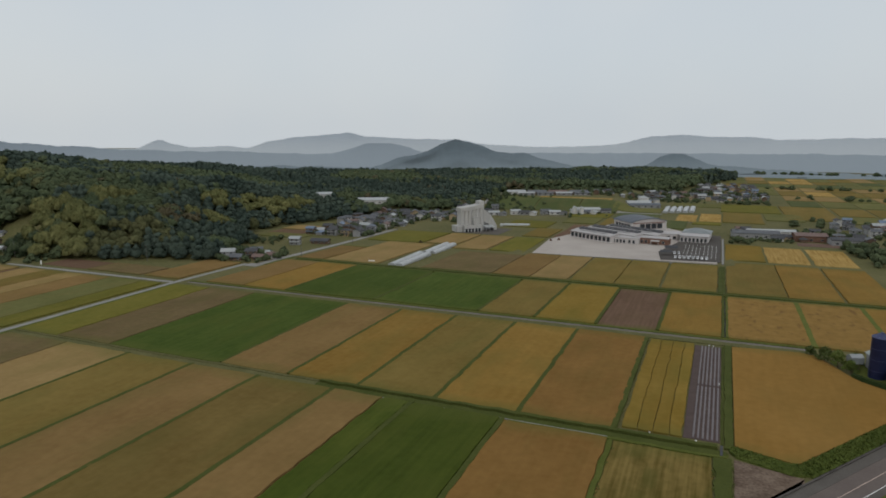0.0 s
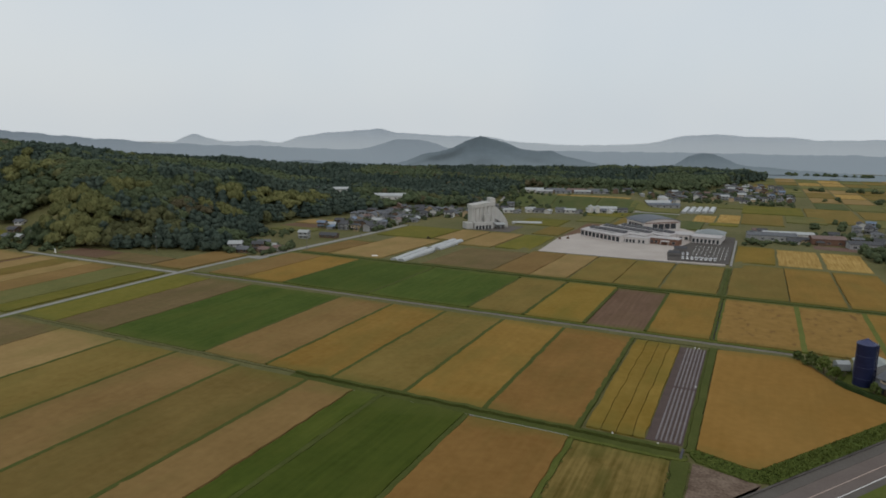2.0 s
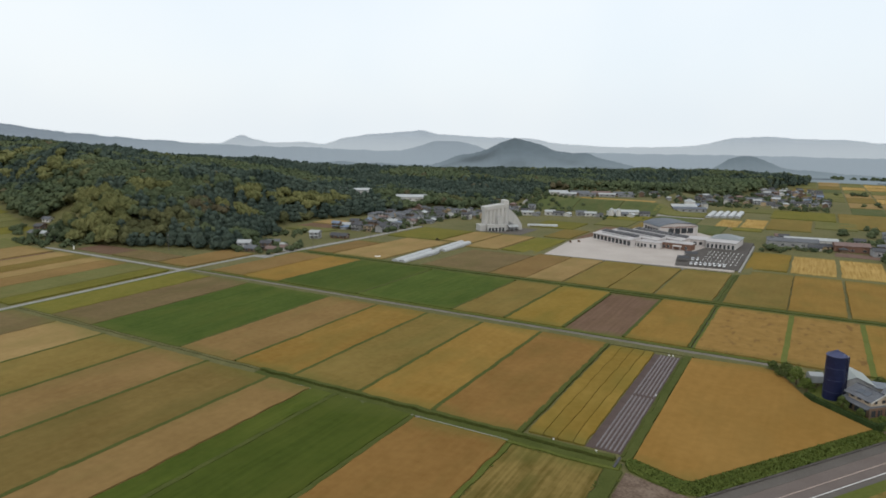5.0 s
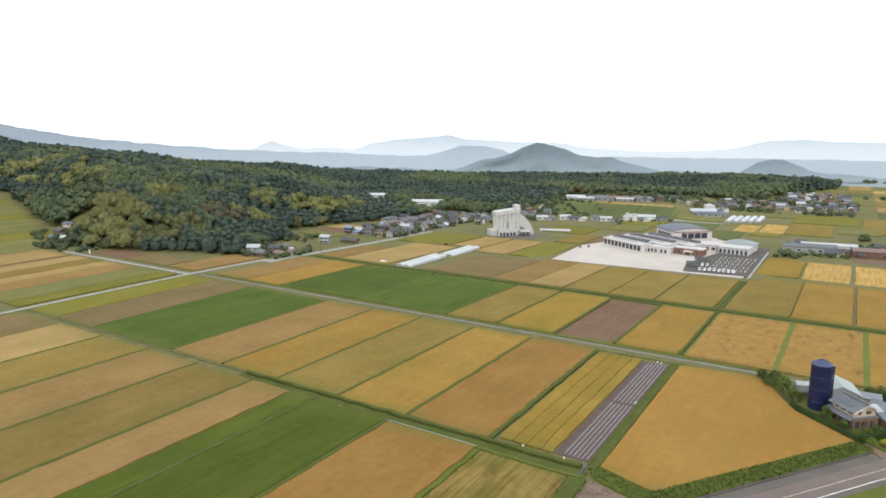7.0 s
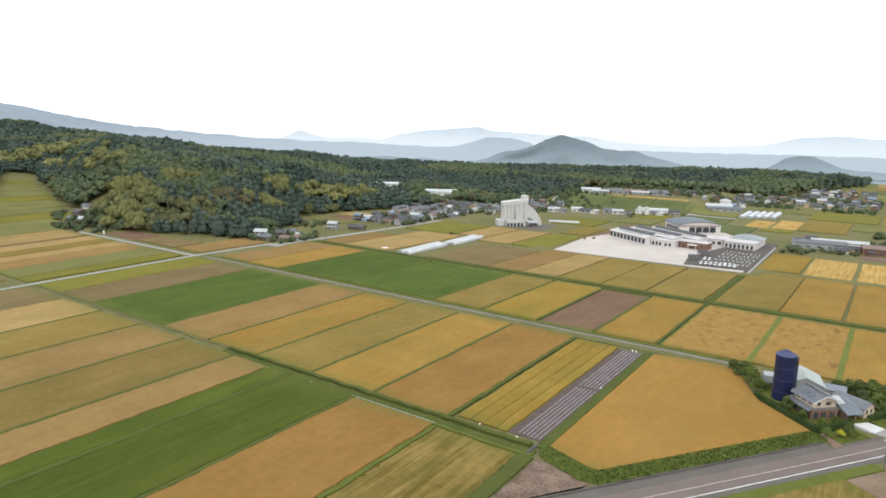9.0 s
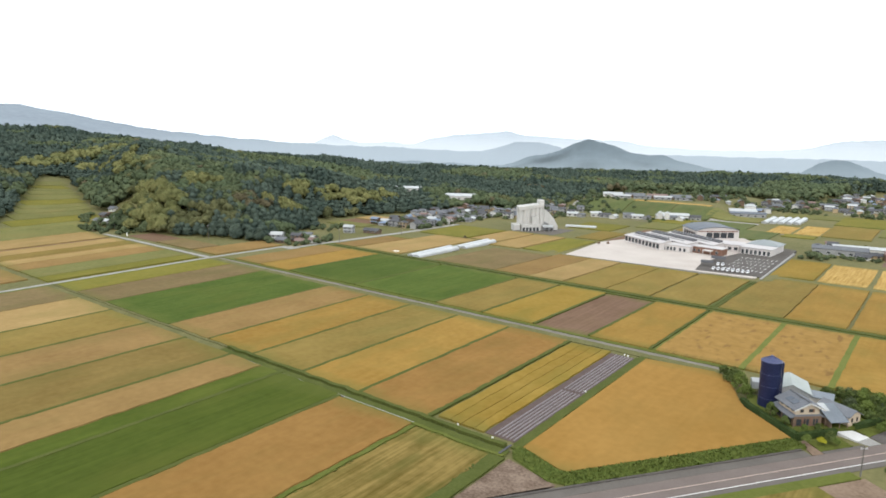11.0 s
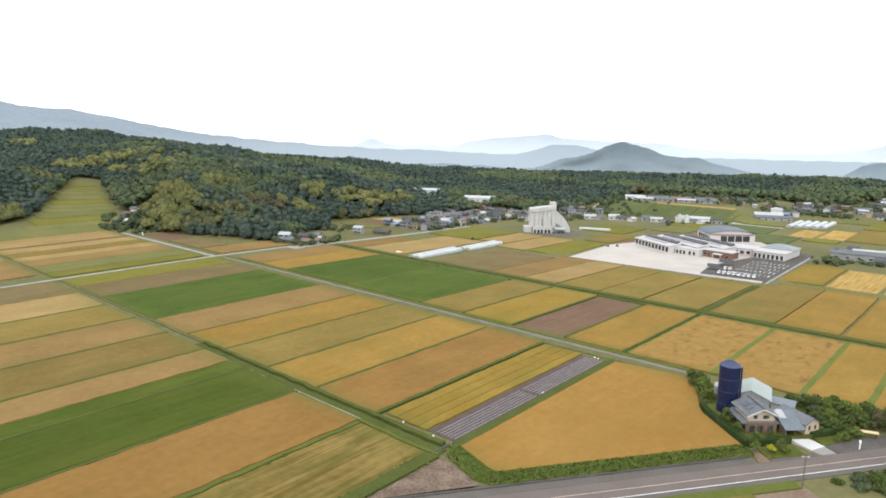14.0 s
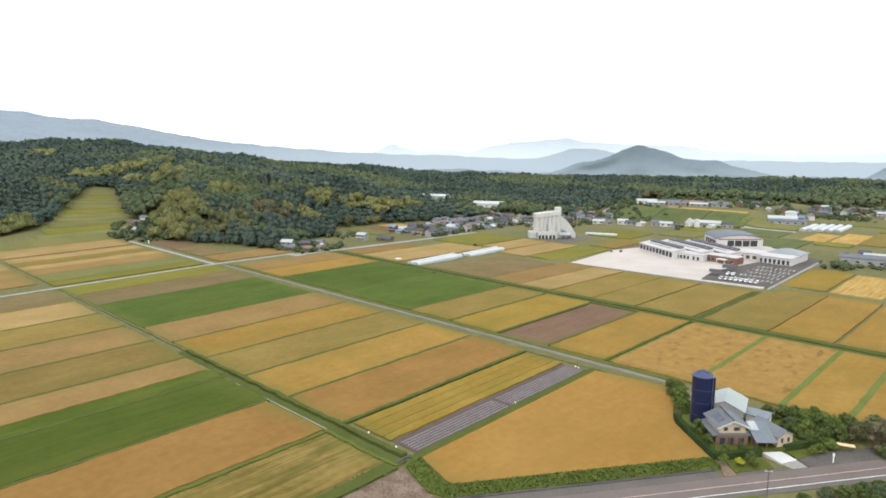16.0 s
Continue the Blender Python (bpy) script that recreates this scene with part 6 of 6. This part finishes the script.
def gather(name, trees, forms, material, label, category):
    """trees: rows of x, y, z, spread, height scale, turn, form."""
    qv, tv, tf = [], [], []
    count = 0
    for x, y, z, s, h, a, k in trees:
        quads, tris, faces = forms[k]
        c, n = math.cos(a), math.sin(a)
        turn = np.array(((c * s, n * s, 0), (-n * s, c * s, 0), (0, 0, h * s)))
        qv.append(quads.reshape(-1, 3) @ turn + np.array((x, y, z)))
        tv.append(tris @ turn + np.array((x, y, z)))
        tf.append(faces + count)
        count += len(tris)
    tv, tf, qv = np.concatenate(tv), np.concatenate(tf), np.concatenate(qv)
    nq = len(qv) // 4
    verts = np.concatenate([tv, qv])
    loops = np.concatenate([tf.reshape(-1), np.arange(len(qv)) + len(tv)])
    starts = np.concatenate([np.arange(len(tf)) * 3, len(tf) * 3 + np.arange(nq) * 4])
    me = bpy.data.meshes.new(name)
    me.vertices.add(len(verts)), me.loops.add(len(loops)), me.polygons.add(len(starts))
    me.vertices.foreach_set("co", verts.astype(np.float32).reshape(-1))
    me.loops.foreach_set("vertex_index", loops.astype(np.int32))
    me.polygons.foreach_set("loop_start", starts.astype(np.int32))
    me.polygons.foreach_set("use_smooth", np.arange(len(starts)) < len(tf))
    me.update(calc_edges=True)
    me.validate()
    me.materials.append(material)
    return tagged(new(name, me), label, category, kind="stuff")


LEAF_OLIVE = surface("olive_foliage", (0.062, 0.069, 0.032), (0.128, 0.127, 0.058), 0.04, 0.16, mix=0.5, spread=0.15)
LEAF_SPRING = surface("spring_foliage", (0.054, 0.075, 0.042), (0.11, 0.136, 0.07), 0.04, 0.16, mix=0.5, spread=0.15)
KIND_NAMES = {
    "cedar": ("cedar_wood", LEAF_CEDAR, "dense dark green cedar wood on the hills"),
    "broad": ("broadleaf_wood", LEAF_BROAD, "mixed green broadleaf wood on the hills"),
    "bamboo": ("bamboo_grove", LEAF_BAMBOO, "yellow-green bamboo groves on the slopes"),
    "olive": ("broadleaf_wood", LEAF_OLIVE, "olive-brown broadleaf stands on the slopes"),
    "fresh": ("broadleaf_wood", LEAF_SPRING, "fresh green broadleaf stands on the hills"),
    "rust": ("broadleaf_wood", LEAF_RUST, "scattered trees with rusty brown new leaves"),
}
CLEARINGS = ((-436, -386, 582, 616), (-380, -334, 616, 656), (-480, -432, 262, 312), (-345, -275, 395, 432), (-330, -262, 440, 640), (-262, -222, 570, 700), (-358, -314, 424, 496))


# stands of one kind among the mixed woods: x, y, radius, kind
STANDS = (
    (-491, 204, 15, "bamboo"), (-915, 341, 16, "bamboo"), (-716, 295, 14, "olive"), (-603, 237, 27, "cedar"), (-670, 294, 16, "olive"), (-499, 223, 20, "cedar"), (-743, 339, 11, "bamboo"), (-743, 351, 11, "bamboo"),
    (-746, 369, 11, "bamboo"), (-744, 385, 11, "bamboo"), (-740, 401, 12, "bamboo"), (-765, 427, 13, "bamboo"), (-770, 447, 12, "bamboo"), (-566, 368, 9, "bamboo"), (-704, 376, 10, "bamboo"), (-694, 385, 11, "bamboo"),
    (-646, 382, 11, "bamboo"), (-555, 357, 10, "bamboo"), (-519, 356, 9, "bamboo"), (-511, 362, 8, "olive"), (-726, 335, 16, "cedar"), (-724, 357, 18, "cedar"), (-725, 371, 10, "cedar"), (-568, 332, 11, "fresh"),
    (-532, 338, 12, "fresh"), (-475, 330, 11, "fresh"), (-436, 332, 11, "cedar"), (-447, 306, 12, "bamboo"), (-432, 312, 13, "bamboo"), (-400, 309, 11, "bamboo"), (-408, 291, 12, "bamboo"), (-390, 299, 13, "bamboo"),
    (-375, 306, 12, "olive"), (-363, 314, 12, "olive"), (-357, 325, 11, "olive"), (-346, 328, 10, "olive"), (-393, 323, 11, "cedar"), (-417, 343, 8, "bamboo"), (-417, 357, 8, "bamboo"), (-399, 360, 8, "fresh"),
    (-382, 361, 8, "olive"), (-368, 355, 8, "rust"), (-371, 373, 8, "rust"), (-338, 316, 12, "cedar"), (-332, 338, 14, "broad"), (-355, 368, 10, "broad"), (-368, 385, 8, "bamboo"), (-366, 398, 8, "bamboo"),
    (-364, 408, 8, "fresh"), (-395, 428, 8, "bamboo"), (-394, 440, 8, "bamboo"), (-332, 402, 8, "broad"), (-312, 350, 12, "fresh"), (-392, 462, 8, "bamboo"), (-393, 480, 10, "bamboo"), (-387, 493, 10, "bamboo"),
    (-385, 511, 10, "bamboo"), (-384, 530, 9, "bamboo"), (-385, 543, 8, "bamboo"), (-358, 445, 9, "olive"), (-367, 480, 10, "olive"), (-358, 529, 11, "cedar"), (-349, 544, 13, "cedar"), (-341, 562, 14, "cedar"),
    (-335, 576, 11, "cedar"), (-324, 596, 9, "olive"), (-317, 612, 10, "olive"), (-309, 626, 9, "broad"), (-483, 400, 16, "cedar"), (-627, 527, 20, "cedar"), (-446, 441, 8, "rust"), (-429, 404, 16, "cedar"),
    (-585, 567, 24, "cedar"), (-564, 605, 24, "cedar"), (-409, 455, 8, "fresh"), (-602, 709, 26, "cedar"), (-548, 725, 26, "cedar"), (-918, 363, 29, "cedar"), (-886, 397, 29, "cedar"), (-877, 432, 24, "cedar"),
    (-575, 398, 21, "cedar"), (-533, 408, 17, "cedar"), (-1007, 330, 32, "cedar"), (-454, 716, 24, "cedar"), (-416, 753, 22, "cedar"), (-349, 734, 21, "cedar"), (-307, 745, 18, "cedar"), (-348, 854, 17, "cedar"),
    (-348, 797, 9, "rust"), (-330, 1082, 22, "fresh"), (-279, 1066, 25, "fresh"), (-249, 834, 16, "rust"), (-306, 884, 18, "cedar"),
)


def stand_at(x, y, wobble):
    for cx, cy, r, kind in STANDS:
        if (x - cx) ** 2 + (y - cy) ** 2 < (r * (1 + 0.35 * wobble)) ** 2:
            return kind
    return None


def plant_woods():
    rng = random.Random(77)
    forms = {}
    for style in ("cedar", "broad", "bamboo"):
        for level, (clumps, leaf, count) in enumerate(((250, 0.14, 7), (64, 0.22, 5), (22, 0.34, 3))):
            forms[(style, level)] = [crown_form(rng, style, clumps, leaf, count) for _ in range(4)]
    flat = {k: i for i, k in enumerate(forms)}
    table = [f for key in forms for f in forms[key]]
    sets = {k: [] for k in KIND_NAMES}
    y = 95.0
    while y < 1420:
        x = -1330.0
        while x < 70:
            dist = math.hypot(x - 104, y - 58)
            gap = 7.4 if dist < 640 else (8.4 if dist < 860 else 9.2)
            x += gap * rng.uniform(0.75, 1.25)
            py = y + rng.uniform(-3.5, 3.5)
            west, north = float(forest_front(py)) - x, py - float(forest_north(x))
            inside = (west > (-4 if py < 400 else 0) and py < 830) or (north > 0 and x < 60)
            if not inside or dist > 1400 or math.degrees(math.atan2(104 - x, py - 58)) > 84:
                continue
            if float(valley_gap(x, py)) < 40 - 24 * min(1, max(0, (-430 - x) / 250)):
                continue
            if any(a < x < b and c < py < d for a, b, c, d in CLEARINGS):
                continue
            edge = min(1.0, max(west if py < 830 else 0, north if x < 60 else 0) / 18)
            n1 = noise.noise(Vector((x * 0.007, py * 0.007, 0.3)))
            n2 = noise.noise(Vector((x * 0.016, py * 0.016, 7.1)))
            kind = stand_at(x, py, rng.uniform(-1, 1))
            if kind is None or rng.random() < 0.04:
                pick = 0.7 * n1 + 0.6 * n2 + rng.uniform(-0.12, 0.12) + (0.04 if py > 830 else -0.2 if dist > 800 else 0)
                kind = "fresh" if pick > 0.42 else "broad" if pick > 0.02 else "cedar"
                if kind == "broad" and rng.random() < 0.05:
                    kind = "olive" if rng.random() < 0.7 else "rust"
            style = kind if kind in ("cedar", "bamboo") else "broad"
            level = 0 if dist < 620 else (1 if dist < 840 else 2)
            s = gap * rng.choice((0.54, 0.6, 0.68, 0.82)) * rng.uniform(0.92, 1.08) * (0.9 + 0.1 * edge)
            tall = {"cedar": 6.0, "broad": 5.4, "bamboo": 6.4}[style] * rng.uniform(0.86, 1.14) * (1 + 0.4 * n2) / s * (0.85 + 0.15 * edge)
            z = float(land_z(x, py)) - 0.5 + (1.2 if style != "cedar" else 0.2) * edge
            sets[kind].append((x, py, z, s, tall, rng.uniform(0, math.tau), flat[(style, level)] * 4 + rng.randrange(4)))
            if kind == "bamboo":
                for _ in range(2):
                    a, small = rng.uniform(0, math.tau), rng.uniform(0.6, 0.75)
                    sets[kind].append((x + math.cos(a) * 0.6 * s, py + math.sin(a) * 0.6 * s, z, s * small, tall / small * rng.uniform(0.88, 1.06), a, flat[(style, level)] * 4 + rng.randrange(4)))
        y += 6.4 if y < 560 else (8.0 if y < 800 else 9.2)
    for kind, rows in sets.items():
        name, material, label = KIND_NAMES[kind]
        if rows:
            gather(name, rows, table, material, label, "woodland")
    # loose trees and thickets among the houses and along the plain
    spots = []
    for x0, x1, y0, y1, count, big in ((-316, -262, 318, 366, 60, 3.0), (-330, -300, 385, 420, 16, 2.6), (-314, -262, 450, 640, 230, 2.8), (-262, -215, 570, 700, 40, 3.0), (-240, -90, 790, 900, 80, 3.6), (-215, -100, 640, 700, 22, 2.2), (-60, 60, 830, 862, 30, 3.0), (-95, 55, 850, 1140, 80, 3.6), (85, 125, 462, 545, 36, 4.0), (60, 190, 545, 700, 46, 3.6), (8, 26, 528, 556, 14, 2.6), (10, 60, 552, 562, 26, 1.8), (20, 110, 596, 606, 26, 2.6), (-40, 60, 956, 972, 40, 3.4), (-150, -30, 838, 862, 40, 3.0), (-474, -430, 268, 284, 22, 2.6), (-440, -394, 258, 296, 30, 2.8), (-262, -180, 690, 760, 26, 3.0), (40, 600, 926, 934, 40, 4.0), (60, 500, 1100, 1108, 40, 4.5), (60, 600, 1480, 1500, 60, 6.0), (-280, -225, 640, 800, 40, 3.6), (-430, -392, 270, 284, 10, 2.6)):
        for _ in range(count):
            x, y = rng.uniform(x0, x1), rng.uniform(y0, y1)
            s = big * rng.uniform(0.55, 1.1)
            spots.append((x, y, float(land_z(x, y)) - 0.4 * s, s, rng.uniform(0.9, 1.2), rng.uniform(0, math.tau), flat[("broad", 1)] * 4 + rng.randrange(4)))
    gather("thicket", spots, table, LEAF_BROAD, "loose dark green trees and thickets among houses and plots", "trees")


plant_woods()


# ---- the ranges on the horizon, mist painted into their colour and glow ----
def hill_range(name, near, far, crest, material, label, rough, seed):
    """A far ridge from its foot at near to its crest at far; crest: azimuths (degrees clockwise from +y) and heights."""
    cx, cy = 60.0, 40.0
    cols, rows = 900, 9
    az_c, h_c = [c[0] for c in crest], [c[1] for c in crest]
    verts, faces = [], []
    for j in range(rows):
        f = j / (rows - 1)
        for i in range(cols):
            az = az_c[0] + (az_c[-1] - az_c[0]) * i / (cols - 1)
            top = sum(w * float(np.interp(az + o, az_c, h_c)) for o, w in ((-0.3, 0.25), (0, 0.5), (0.3, 0.25)))
            top += rough * noise.fractal(Vector((az * 0.5, seed, 0)), 0.7, 2.1, 6)
            top += 0.0006 * far * noise.noise(Vector((az * 9, seed, 4)))
            r = near + (far - near) * f + 0.03 * far * noise.noise(Vector((az * 0.25, j * 0.5, seed))) * (0 < f < 1)
            a = radians(az)
            foot = float(plain_z(near)) - 4
            gully = rough * 1.2 * noise.fractal(Vector((az * 0.8, j * 0.7, seed)), 0.8, 2.0, 4) * math.sin(math.pi * f)
            z = max(foot + (top - foot) * (0.35 * f + 0.65 * f ** 1.8) + gully, float(plain_z(cy + r * math.cos(a))) + 2.5 if j else foot)
            verts.append((cx + r * math.sin(a), cy + r * math.cos(a), z))
    for j in range(rows - 1):
        for i in range(cols - 1):
            k = j * cols + i
            faces.append((k, k + 1, k + cols + 1, k + cols))
    me = mesh_of(name, verts, faces, material)
    me.shade_smooth()
    return tagged(new(name, me), label, "hills", kind="structure")


hill_range("backdrop_far_range", 2770, 4750, ((-110, 20), (-60, -20), (-49, -29), (-48.1, 7), (-47.3, 33), (-46.5, 2), (-45, -24), (-42.1, -19), (-40.5, -37), (-39.2, 2), (-37, 34), (-34.8, 44), (-32.1, 65), (-30.7, 35), (-27.6, 23), (-25.5, 14), (-22.5, 8), (-20.8, -21), (-18.8, -32), (-16.6, -44), (-14.7, -46), (-12.1, -42), (-10.1, -38), (-8.6, -25), (-6.4, 25), (-3.7, 34), (-1.5, 20), (1, 21), (3.5, 0), (9, 12), (20, 0), (50, -10)), HILL_FAR, "pale blue-grey mountain range with mist painted in", 5, 4.2)
hill_range("backdrop_left_range", 1530, 2750, ((-110, 200), (-84, 196), (-75, 176), (-72, 148), (-70.5, 148), (-67.7, 124), (-62.4, 73), (-57.2, 44), (-50, 14), (-44.4, 2), (-41.5, 1), (-39, -9), (-36.7, -15), (-34.2, -14), (-32.6, 5), (-31.1, 29), (-29.2, 24), (-27.6, 11), (-26.7, -6), (-24.2, -17), (-10, -19), (50, -20)), HILL_MID, "blue-grey hill range with mist painted in", 4, 8.8)
hill_range("backdrop_near_hills", 1350, 1520, ((-75, 10), (-55, 6), (-46, 5), (-40, 3), (-36, -2), (-31.8, -5), (-29.9, 15), (-28.4, 21), (-27.1, 31), (-26.2, 45), (-25.2, 55), (-24.6, 61), (-23.6, 53), (-22.3, 42), (-21.1, 30), (-19.7, 27), (-18.4, 24), (-17.4, 14), (-16.2, 8), (-14.3, -4), (-8.4, -5), (-7.2, 14), (-6.3, 22), (-5.5, 25), (-4.5, 18), (-3.2, 0), (-1, -3), (0.5, -8), (6, -14), (50, -18)), HILL_NEAR, "dark green-blue conical hills with mist painted in", 3, 2.5)
